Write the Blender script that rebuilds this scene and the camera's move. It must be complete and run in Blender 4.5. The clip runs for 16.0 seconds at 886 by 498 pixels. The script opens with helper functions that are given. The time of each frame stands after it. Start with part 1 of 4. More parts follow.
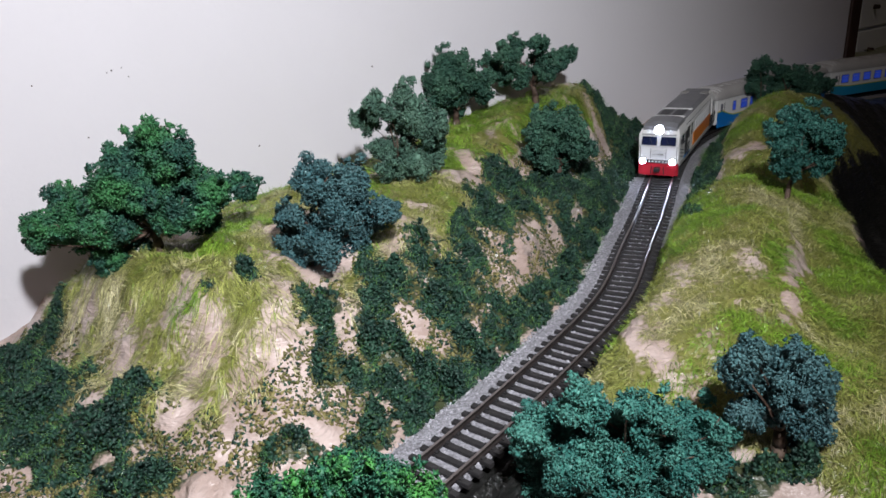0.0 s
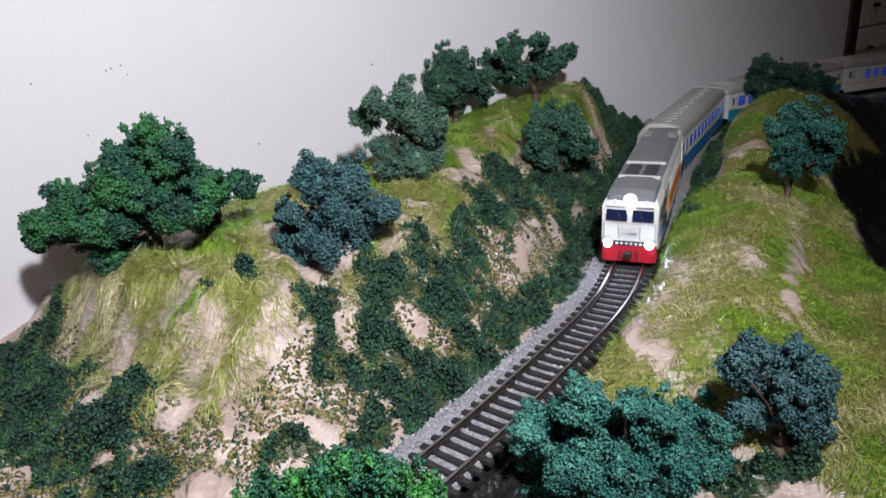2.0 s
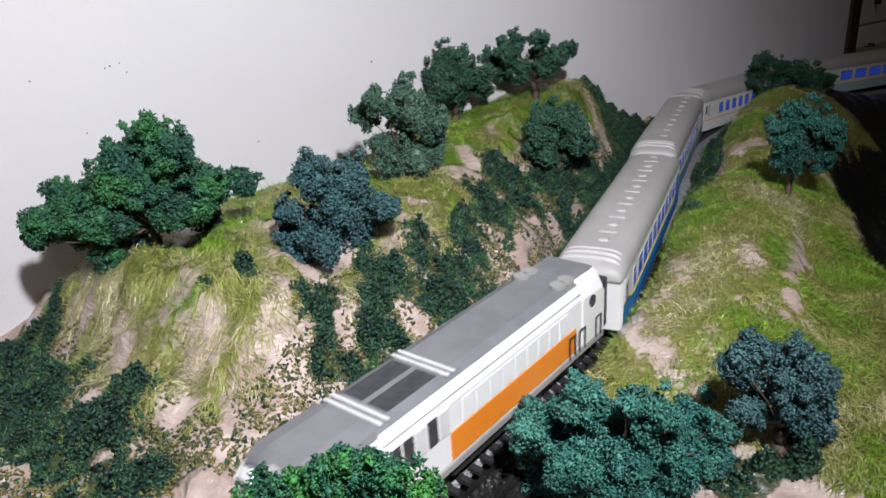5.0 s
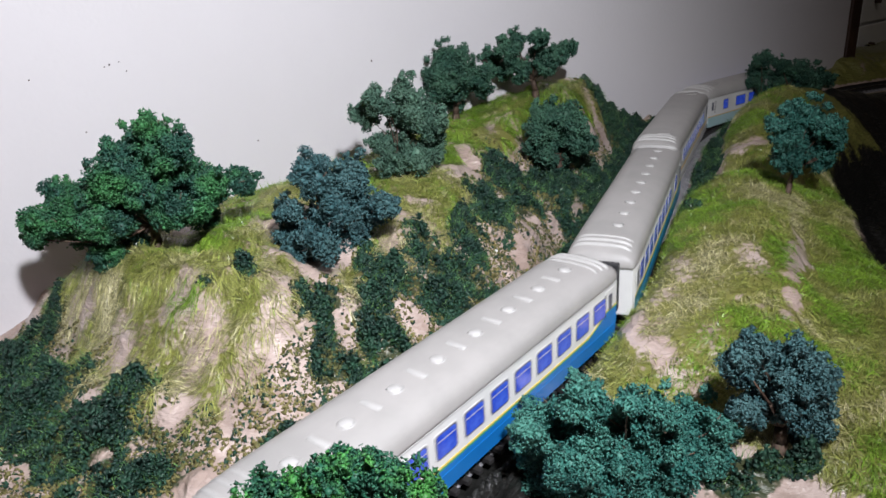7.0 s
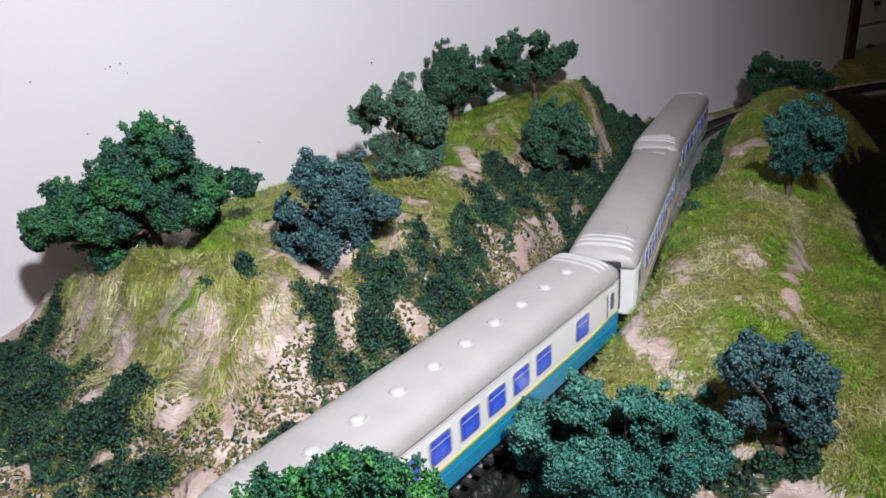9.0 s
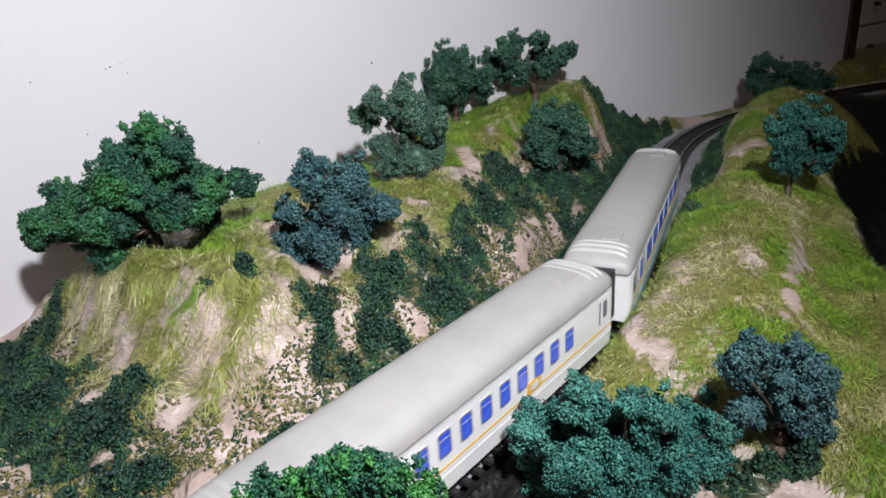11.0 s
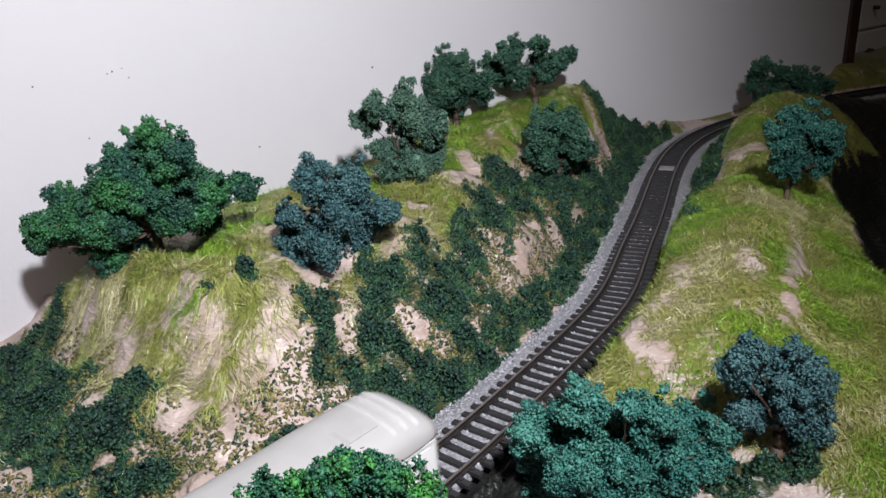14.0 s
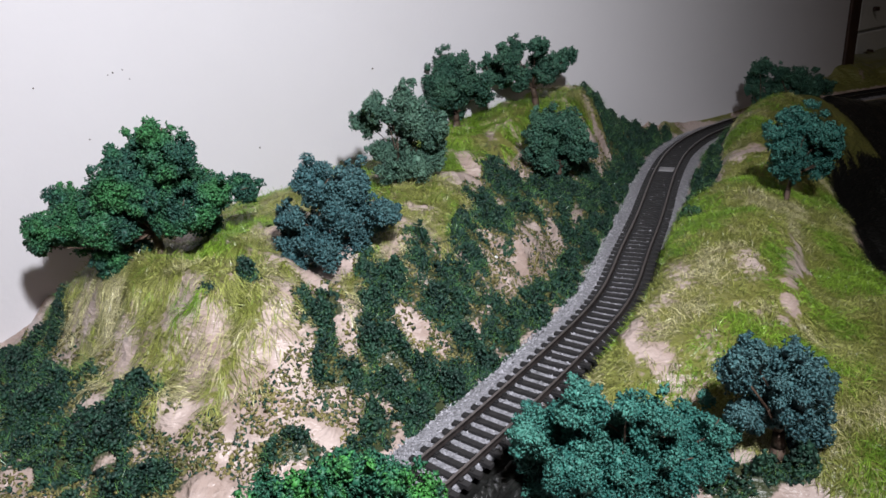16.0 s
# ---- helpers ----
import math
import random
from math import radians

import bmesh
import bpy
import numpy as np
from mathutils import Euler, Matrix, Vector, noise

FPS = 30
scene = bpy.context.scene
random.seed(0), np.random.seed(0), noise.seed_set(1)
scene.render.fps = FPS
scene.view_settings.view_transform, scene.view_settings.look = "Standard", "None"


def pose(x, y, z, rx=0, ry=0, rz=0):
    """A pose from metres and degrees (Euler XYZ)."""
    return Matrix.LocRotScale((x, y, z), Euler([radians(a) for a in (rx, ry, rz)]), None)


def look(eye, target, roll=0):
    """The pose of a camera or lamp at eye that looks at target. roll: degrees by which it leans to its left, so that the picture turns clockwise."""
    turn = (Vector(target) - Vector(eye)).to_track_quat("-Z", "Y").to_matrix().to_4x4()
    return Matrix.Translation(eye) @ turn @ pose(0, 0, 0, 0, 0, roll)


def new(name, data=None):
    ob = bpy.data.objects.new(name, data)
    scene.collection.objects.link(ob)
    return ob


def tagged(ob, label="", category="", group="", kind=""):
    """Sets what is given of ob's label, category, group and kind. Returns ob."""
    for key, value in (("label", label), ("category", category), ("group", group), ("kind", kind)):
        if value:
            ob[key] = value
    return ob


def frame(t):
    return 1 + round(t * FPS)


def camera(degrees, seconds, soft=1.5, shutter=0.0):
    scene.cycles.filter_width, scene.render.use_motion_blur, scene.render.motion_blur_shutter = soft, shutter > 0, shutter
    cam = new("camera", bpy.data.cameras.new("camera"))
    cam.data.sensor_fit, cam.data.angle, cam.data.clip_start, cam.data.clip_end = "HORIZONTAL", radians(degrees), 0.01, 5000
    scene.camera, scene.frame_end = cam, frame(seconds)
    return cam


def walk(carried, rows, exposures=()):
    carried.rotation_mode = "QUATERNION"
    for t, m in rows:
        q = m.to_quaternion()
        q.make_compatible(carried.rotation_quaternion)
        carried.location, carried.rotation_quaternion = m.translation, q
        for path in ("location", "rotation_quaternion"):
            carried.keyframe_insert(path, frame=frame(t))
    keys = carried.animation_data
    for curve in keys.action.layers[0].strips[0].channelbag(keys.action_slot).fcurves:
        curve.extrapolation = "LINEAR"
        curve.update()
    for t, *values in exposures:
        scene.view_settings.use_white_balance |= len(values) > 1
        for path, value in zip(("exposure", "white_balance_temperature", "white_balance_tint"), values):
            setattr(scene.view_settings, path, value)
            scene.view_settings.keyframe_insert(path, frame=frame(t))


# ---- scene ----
import itertools

cam = camera(64.1, 16.0, 1.6, 0.5)

# ---- camera: hand-held, almost still; it dips and comes closer by a few millimetres ----
EYE_Z, PITCH, ROLL = 0.1799, 21.378, -4.077
SWAY = ((0, -3, 1), (1, -3, 1), (1.5, -4.5, 1.2), (2, -6, 1.5), (2.5, -6.5, 1.7), (3, -8.6, 1.9), (3.5, -9, 2), (4, -9, 2),
        (6.5, -11.7, 2.7), (7, -11.3, 2.8), (7.5, -12, 3), (8, -12.3, 3), (8.5, -9.3, 2.3), (9, -8.6, 2),
        (11.5, -8, 1.8), (12, -5, 1.3), (12.5, -3, 1), (13, -2.8, .8), (13.5, -1.6, .6), (14, -1.8, .5), (14.5, -1.3, .2), (15, 0, 0), (16, 0, 0))


def camera_rows():
    rows = []
    for t, dip, near in SWAY:
        a = radians(PITCH - dip * 0.0458)
        f = Vector((0, math.cos(a), -math.sin(a)))
        eye = Vector((0, 0, EYE_Z)) + f * near * 0.001
        rows.append((t, look(eye, eye + f, ROLL)))
    return rows


walk(cam, camera_rows())

# ---- light: a small bright unseen lamp above the layout, dim room light, an added fill ----
world = bpy.data.worlds.new("room")
scene.world = world
world.use_nodes = True
world.node_tree.nodes["Background"].inputs[0].default_value = (1.0, 0.9, 0.82, 1)
world.node_tree.nodes["Background"].inputs[1].default_value = 0.10
# out of view; placed where the tree shadows on the wall point
lamp = new("unseen_lamp", bpy.data.lights.new("unseen_lamp", "SPOT"))
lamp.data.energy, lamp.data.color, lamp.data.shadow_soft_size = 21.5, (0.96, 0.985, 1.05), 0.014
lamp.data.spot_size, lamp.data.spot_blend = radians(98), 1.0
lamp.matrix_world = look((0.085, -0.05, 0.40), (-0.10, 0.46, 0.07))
# unseen soft fill, added under the ceiling to lift the dark parts
room = new("fill_light", bpy.data.lights.new("fill_light", "AREA"))
room.data.shape, room.data.size, room.data.energy, room.data.color = "DISK", 0.35, 2.3, (1.0, 0.87, 0.78)
room.matrix_world = look((0.4, -0.3, 1.66), (0.3, 0.3, 0.0))
scene.view_settings.exposure = 0.0

# ---- materials ----


def mat(name, base, rough=0.7, metal=0.0, second=None, scale=40.0, bump=0.0, bump_scale=200.0, emit=0.0, island=0.0, coat=0.0, mixpoint=(0.4, 0.6), stretch=None):
    """A procedural surface: two colours mixed by noise, optional per-piece variation, and fine relief."""
    m = bpy.data.materials.new(name)
    m.use_nodes = True
    nt = m.node_tree
    b = nt.nodes["Principled BSDF"]
    b.inputs["Roughness"].default_value, b.inputs["Metallic"].default_value = rough, metal
    b.inputs["Coat Weight"].default_value = coat
    b.inputs["Base Color"].default_value = (*base, 1)
    geo = nt.nodes.new("ShaderNodeTexCoord")
    out = None
    if second:
        n = nt.nodes.new("ShaderNodeTexNoise")
        n.inputs["Scale"].default_value, n.inputs["Detail"].default_value, n.inputs["Roughness"].default_value = scale, 6, 0.6
        nt.links.new(geo.outputs["Object"], n.inputs["Vector"])
        r = nt.nodes.new("ShaderNodeMapRange")
        r.inputs["From Min"].default_value, r.inputs["From Max"].default_value = mixpoint
        nt.links.new(n.outputs["Fac"], r.inputs["Value"])
        x = nt.nodes.new("ShaderNodeMix")
        x.data_type = "RGBA"
        x.inputs[6].default_value, x.inputs[7].default_value = (*base, 1), (*second, 1)
        nt.links.new(r.outputs["Result"], x.inputs[0])
        out = x.outputs[2]
    if island:
        g = nt.nodes.new("ShaderNodeNewGeometry")
        h = nt.nodes.new("ShaderNodeHueSaturation")
        r = nt.nodes.new("ShaderNodeMapRange")
        r.inputs["To Min"].default_value, r.inputs["To Max"].default_value = 1 - island, 1 + island
        nt.links.new(g.outputs["Random Per Island"], r.inputs["Value"])
        nt.links.new(r.outputs["Result"], h.inputs["Value"])
        if out:
            nt.links.new(out, h.inputs["Color"])
        else:
            h.inputs["Color"].default_value = (*base, 1)
        out = h.outputs["Color"]
    if out:
        nt.links.new(out, b.inputs["Base Color"])
    if bump:
        n = nt.nodes.new("ShaderNodeTexNoise")
        n.inputs["Scale"].default_value, n.inputs["Detail"].default_value = bump_scale, 5
        if stretch:
            w = nt.nodes.new("ShaderNodeMapping")
            w.inputs["Scale"].default_value, w.inputs["Rotation"].default_value = stretch, (0.35, 0.25, 0.6)
            nt.links.new(geo.outputs["Object"], w.inputs["Vector"])
            nt.links.new(w.outputs["Vector"], n.inputs["Vector"])
        else:
            nt.links.new(geo.outputs["Object"], n.inputs["Vector"])
        u = nt.nodes.new("ShaderNodeBump")
        u.inputs["Strength"].default_value, u.inputs["Distance"].default_value = min(bump, 1), 0.002 if bump < 1 else 0.0030
        nt.links.new(n.outputs["Fac"], u.inputs["Height"])
        nt.links.new(u.outputs["Normal"], b.inputs["Normal"])
    if emit:
        b.inputs["Emission Color"].default_value, b.inputs["Emission Strength"].default_value = (*base, 1), emit
    return m


M_WALL = mat("wall_paint", (0.645, 0.615, 0.632), 0.75, second=(0.62, 0.59, 0.605), scale=3, bump=0.08, bump_scale=300)
M_ROCK = mat("painted_plaster_rock", (0.52, 0.41, 0.37), 0.30, second=(0.36, 0.265, 0.225), scale=38, bump=1.0, bump_scale=200, coat=0.35, stretch=(0.6, 0.6, 2.0))
M_BALLAST = mat("ballast_grey", (0.36, 0.35, 0.38), 0.9, second=(0.20, 0.195, 0.21), scale=700, bump=0.9, bump_scale=900)
M_SLEEPER = mat("sleeper_plastic", (0.012, 0.011, 0.012), 0.62, second=(0.022, 0.020, 0.020), scale=300, bump=0.2, bump_scale=900)
M_RAIL = mat("rail_metal", (0.035, 0.028, 0.027), 0.4, 0.6, second=(0.06, 0.048, 0.045), scale=200)
M_RAILTOP = mat("rail_head", (0.35, 0.31, 0.29), 0.3, 1.0)
M_BARK = mat("tree_wire_trunk", (0.10, 0.06, 0.04), 0.7, second=(0.05, 0.03, 0.02), scale=300, bump=0.5, bump_scale=600)
M_WOOD = mat("dark_wood", (0.06, 0.03, 0.02), 0.5, second=(0.03, 0.015, 0.012), scale=30)
M_BOARD = mat("white_board", (0.75, 0.75, 0.75), 0.5, second=(0.7, 0.7, 0.71), scale=6)
M_DARK = mat("dark_floor", (0.02, 0.018, 0.016), 0.9, second=(0.035, 0.03, 0.028), scale=6)

# ---- helpers of this scene ----


def mesh_from(name, verts, faces, material, smooth=False):
    me = bpy.data.meshes.new(name)
    me.from_pydata([tuple(v) for v in verts], [], faces)
    for m in (material if isinstance(material, (list, tuple)) else [material]):
        me.materials.append(m)
    if smooth:
        me.polygons.foreach_set("use_smooth", [True] * len(me.polygons))
    return me


def part(name, data, material, parent, label="", smooth=False):
    """One mesh object under a thing or a part, from a bmesh or from mesh data."""
    if isinstance(data, bmesh.types.BMesh):
        me = bpy.data.meshes.new(name)
        data.to_mesh(me)
        data.free()
        for m in (material if isinstance(material, (list, tuple)) else [material]):
            me.materials.append(m)
        if smooth:
            me.polygons.foreach_set("use_smooth", [True] * len(me.polygons))
    else:
        me = data
    ob = new(name, me)
    if parent:
        ob.parent = parent
    return tagged(ob, label)


def box(bm, x0, x1, y0, y1, z0, z1, bevel=0.0):
    """Adds a box, its edges rounded where bevel is given."""
    vs = [bm.verts.new((x, y, z)) for x in (x0, x1) for y in (y0, y1) for z in (z0, z1)]
    fs = [bm.faces.new([vs[i] for i in f]) for f in ((0, 1, 3, 2), (4, 6, 7, 5), (0, 4, 5, 1), (2, 3, 7, 6), (0, 2, 6, 4), (1, 5, 7, 3))]
    if bevel:
        es = list({e for f in fs for e in f.edges})
        bmesh.ops.bevel(bm, geom=es, offset=bevel, segments=2, affect="EDGES", profile=0.5)
    return bm


def tube(bm, a, b, r0, r1, n=7):
    """A tapered round bar from a to b."""
    a, b = Vector(a), Vector(b)
    q = (b - a).to_track_quat("Z", "Y")
    rings = []
    for c, r in ((a, r0), (b, r1)):
        rings.append([bm.verts.new(c + q @ Vector((r * math.cos(k * math.tau / n), r * math.sin(k * math.tau / n), 0))) for k in range(n)])
    for k in range(n):
        bm.faces.new((rings[0][k], rings[0][(k + 1) % n], rings[1][(k + 1) % n], rings[1][k]))
    bm.faces.new(rings[1])
    bm.faces.new(rings[0][::-1])
    return bm


# ---- the track's centre line: plan points, smoothed; s runs along it, u to its left ----
LINE = ((-1.4, -.9), (-1.1, -.67), (-.8, -.44), (-.58, -.27), (-.43, -.16), (-.3, -.06), (-.19, .035), (-.1, .125), (-.013, .217), (.051, .297),
        (.094, .358), (.124, .425), (.152, .487), (.1805, .5555), (.201, .603), (.232, .665), (.272, .722), (.325, .772), (.395, .82),
        (.475, .86), (.575, .9), (.75, .93), (.95, .86), (1.08, .68), (1.12, .45), (1.12, .2))


def centre_line(step=40):
    P = np.array(LINE)
    P = np.vstack([2 * P[0] - P[1], P, 2 * P[-1] - P[-2]])
    out = []
    for i in range(1, len(P) - 2):
        a, b, c, d = P[i - 1:i + 3]
        for t in np.arange(step) / step:
            out.append(.5 * (2 * b + (c - a) * t + (2 * a - 5 * b + 4 * c - d) * t * t + (3 * b - a - 3 * c + d) * t ** 3))
    out.append(P[-2])
    C = np.array(out)
    for _ in range(150):
        C[1:-1] = .25 * C[:-2] + .5 * C[1:-1] + .25 * C[2:]
    return C


CL = centre_line()
near_i = int(np.argmin(np.linalg.norm(CL - np.array((-.014, .217)), axis=1)))
CS = np.r_[0, np.cumsum(np.linalg.norm(np.diff(CL, axis=0), axis=1))]
CS += 1.681 - CS[near_i]
S0, S1 = CS[0], CS[-1]


def on_line(s):
    return np.array((np.interp(s, CS, CL[:, 0]), np.interp(s, CS, CL[:, 1])))


def left_of(s):
    d = on_line(s + .004) - on_line(s - .004)
    d /= np.linalg.norm(d)
    return np.array((-d[1], d[0]))


def plan(s, u, z=0.0):
    q = on_line(s) + u * left_of(s)
    return Vector((q[0], q[1], z))


def to_su(x, y):
    """Track coordinates of plan points (arrays)."""
    pts = np.stack([np.ravel(x), np.ravel(y)], 1)
    C, cs = CL[::3], CS[::3]
    tang = np.gradient(C, axis=0)
    tang /= np.linalg.norm(tang, axis=1)[:, None]
    s, u = np.empty(len(pts)), np.empty(len(pts))
    for k in range(0, len(pts), 4000):
        q = pts[k:k + 4000]
        dd = ((q[:, None] - C[None]) ** 2).sum(2)
        i = dd.argmin(1)
        v = q - C[i]
        s[k:k + 4000] = cs[i] + (v * tang[i]).sum(1)
        side = tang[i, 0] * v[:, 1] - tang[i, 1] * v[:, 0]
        u[k:k + 4000] = np.sign(side) * np.sqrt(dd[np.arange(len(q)), i])
    return s, u


# ---- the land: cross-sections (u, height) at places along the track ----
LEFT, RIGHT = [], []


def section(side, s, *profile):
    side.append((s, profile))


section(LEFT, 1.3, (.03, 0), (.1, .0), (.2, .005), (.4, .0))
section(LEFT, 1.6, (.03, 0), (.08, .004), (.15, .004), (.22, -.002), (.3, -.014))
section(LEFT, 1.64, (.03, 0), (.07, .01), (.12, .018), (.16, .016), (.22, .0), (.29, -.015))
section(LEFT, 1.662, (.03, 0), (.06, .014), (.09, .031), (.12, .040), (.15, .045), (.2, .044), (.25, .036), (.29, .004))
section(LEFT, 1.681, (.03, 0), (.06, .018), (.09, .045), (.12, .058), (.15, .056), (.2, .048), (.25, .038), (.29, .006))
section(LEFT, 1.751, (.03, 0), (.06, .022), (.09, .04), (.12, .049), (.17, .053), (.23, .042), (.29, .02))
section(LEFT, 1.812, (.03, 0), (.05, .016), (.075, .042), (.1, .052), (.15, .055), (.2, .053), (.27, .032))
section(LEFT, 1.86, (.03, 0), (.045, .003), (.053, .02), (.075, .036), (.1, .048), (.15, .054), (.2, .053), (.25, .038))
section(LEFT, 1.903, (.03, 0), (.048, .002), (.056, .027), (.075, .034), (.1, .042), (.118, .05), (.15, .054), (.18, .052), (.235, .036), (.3, .03))
section(LEFT, 1.994, (.03, 0), (.042, .002), (.05, .018), (.065, .024), (.08, .035), (.11, .06), (.15, .068), (.17, .06), (.19, .046), (.25, .045))
section(LEFT, 2.069, (.03, 0), (.05, .016), (.075, .05), (.105, .071), (.13, .069), (.155, .058), (.2, .055))
section(LEFT, 2.126, (.03, 0), (.048, .02), (.06, .056), (.075, .083), (.1, .078), (.15, .07))
section(LEFT, 2.18, (.03, 0), (.048, .018), (.06, .04), (.075, .05), (.1, .05), (.15, .05))
section(LEFT, 2.227, (.03, 0), (.045, .012), (.06, .02), (.1, .02))
section(LEFT, 2.35, (.03, .0), (.045, .014), (.06, .02), (.1, .02))
section(LEFT, 2.6, (.03, .0), (.06, .02), (.1, .03), (.2, .03))
section(LEFT, 3.3, (.03, .0), (.06, .01), (.1, .0), (.2, -.02))
section(RIGHT, 1.3, (.02, 0), (.05, -.02), (.1, -.03), (.3, -.05))
section(RIGHT, 1.6, (.02, 0), (.03, -.02), (.05, -.035), (.1, -.03), (.2, -.03), (.3, -.04))
section(RIGHT, 1.7, (.018, 0), (.022, -.02), (.045, -.035), (.06, -.02), (.1, -.015), (.2, -.03), (.3, -.05))
section(RIGHT, 1.74, (.02, 0), (.026, -.015), (.05, -.02), (.07, -.01), (.1, -.01), (.2, -.03), (.3, -.05))
section(RIGHT, 1.775, (.0195, 0), (.023, .004), (.035, .008), (.05, .008), (.07, .007), (.1, .0), (.14, .0), (.2, -.03), (.3, -.06))
section(RIGHT, 1.812, (.0192, 0), (.0210, .012), (.03, .019), (.06, .021), (.09, .022), (.11, .01), (.14, .008), (.2, -.03), (.3, -.07))
section(RIGHT, 1.903, (.0192, 0), (.0210, .014), (.026, .024), (.04, .032), (.07, .039), (.09, .029), (.1, .014), (.15, -.002), (.2, -.04), (.3, -.09))
section(RIGHT, 1.994, (.0205, 0), (.024, .01), (.032, .022), (.045, .031), (.065, .038), (.09, .03), (.115, .022), (.135, .008), (.16, -.08), (.3, -.25))
section(RIGHT, 2.04, (.024, 0), (.035, .002), (.05, .002), (.07, .004), (.1, .006), (.13, .0), (.155, -.09), (.3, -.25))
section(RIGHT, 2.072, (.024, 0), (.038, .004), (.05, .024), (.07, .034), (.1, .032), (.13, .0), (.155, -.09), (.3, -.25))
section(RIGHT, 2.16, (.026, 0), (.038, .01), (.05, .03), (.07, .046), (.1, .036), (.13, -.01), (.155, -.09), (.3, -.25))
section(RIGHT, 2.3, (.026, 0), (.04, .015), (.05, .038), (.07, .048), (.1, .036), (.13, -.01), (.155, -.09), (.3, -.25))
section(RIGHT, 2.45, (.026, 0), (.04, .01), (.055, .022), (.07, .018), (.1, -.01), (.14, -.04), (.2, -.08), (.3, -.1))
section(RIGHT, 2.7, (.026, 0), (.04, -.01), (.07, -.03), (.1, -.05), (.2, -.1))
section(RIGHT, 3.3, (.026, 0), (.04, -.01), (.07, -.03), (.1, -.05), (.2, -.1))


def section_height(s, u):
    """Height of the smooth land at track coordinates (arrays)."""
    z = np.zeros(len(s))
    ug = np.linspace(0, .42, 211)
    for table, side in ((LEFT, 1), (RIGHT, -1)):
        st = np.array([r[0] for r in table])
        prof = []
        for _, row in table:
            g = np.interp(ug, [0, .0160, .0165] + [max(a, .0170) for a, _ in row], [-.006, -.006, -.006 if side < 0 else -.005] + [h - (.0012 if side > 0 and a < .0311 else 0) for a, h in row])
            k = np.ones(5) / 5
            e = np.convolve(np.pad(g, 2, mode="edge"), k, "valid")
            prof.append(np.where(ug > .03, e, g))
        prof = np.array(prof)
        fine = np.linspace(st[0], st[-1], 800)
        P = np.stack([np.interp(fine, st, prof[:, j]) for j in range(len(ug))], 1)
        k = np.hanning(19)
        k /= k.sum()
        P = np.stack([np.convolve(np.pad(P[:, j], 9, mode="edge"), k, "valid") for j in range(len(ug))], 1)
        m = (u * side) >= 0
        si = np.clip((s[m] - st[0]) / (st[-1] - st[0]) * 799, 0, 798.999)
        ui = np.clip(np.abs(u[m]) / .42 * 210, 0, 209.999)
        i, j = si.astype(int), ui.astype(int)
        fs, fu = si - i, ui - j
        z[m] = P[i, j] * (1 - fs) * (1 - fu) + P[i + 1, j] * fs * (1 - fu) + P[i, j + 1] * (1 - fs) * fu + P[i + 1, j + 1] * fs * fu
    return z


def lattice(x, y, scale, seed, octaves=1, ridged=False):
    """Noise at plan points (arrays), read from a lattice."""
    step = 1 / (scale * 6)
    x, y = np.asarray(x), np.asarray(y)
    x0, y0 = x.min() - step, y.min() - step
    nx, ny = min(int((x.max() - x0) / step) + 3, 1500), min(int((y.max() - y0) / step) + 3, 1500)
    out = np.zeros(len(x))
    k = np.array([[noise.noise(Vector(((x0 + i * step) * scale, (y0 + j * step) * scale, seed))) for j in range(ny)] for i in range(nx)])
    if ridged:
        k = np.abs(k)
    fi, fj = np.clip((x - x0) / step, 0, nx - 1.001), np.clip((y - y0) / step, 0, ny - 1.001)
    i, j = fi.astype(int), fj.astype(int)
    a, b = fi - i, fj - j
    return k[i, j] * (1 - a) * (1 - b) + k[i + 1, j] * a * (1 - b) + k[i, j + 1] * (1 - a) * b + k[i + 1, j + 1] * a * b


def rough_land(x, y, s, u):
    """Uneven relief: lumps, ribs running down the slopes, chips; nothing under the ballast."""
    a = lattice(x, y, 24, 3.1)
    ribs = lattice(s * 1.0, u * .45, 46, 7.7, ridged=True)
    b = lattice(x, y, 75, 5.7, ridged=True)
    c = lattice(x, y, 150, 1.7)
    fade = np.clip((np.abs(u) - .032) / .02, 0, 1)
    rock = np.where(u > 0, 1.0, .45)
    return fade * (a * .0050 - (ribs - .2) * .0130 * rock - (b - .2) * .0062 * rock + c * .0009)


def axis(lo, a, b, hi, coarse, fine):
    return np.r_[np.arange(lo, a, coarse), np.arange(a, b, fine), np.arange(b, hi + coarse, coarse)]


GX, GY = axis(-1.6, -.42, .62, 1.4, .03, .003), axis(-1.1, .06, 1.02, 1.3, .03, .003)
XX, YY = np.meshgrid(GX, GY, indexing="ij")
SS, UU = to_su(XX, YY)
ZZ = section_height(SS, UU) + rough_land(XX.ravel(), YY.ravel(), SS, UU)
ZG = ZZ.reshape(XX.shape)


def land_z(x, y):
    i = np.clip(np.searchsorted(GX, x) - 1, 0, len(GX) - 2)
    j = np.clip(np.searchsorted(GY, y) - 1, 0, len(GY) - 2)
    fx, fy = (x - GX[i]) / (GX[i + 1] - GX[i]), (y - GY[j]) / (GY[j + 1] - GY[j])
    return ZG[i, j] * (1 - fx) * (1 - fy) + ZG[i + 1, j] * fx * (1 - fy) + ZG[i, j + 1] * (1 - fx) * fy + ZG[i + 1, j + 1] * fx * fy


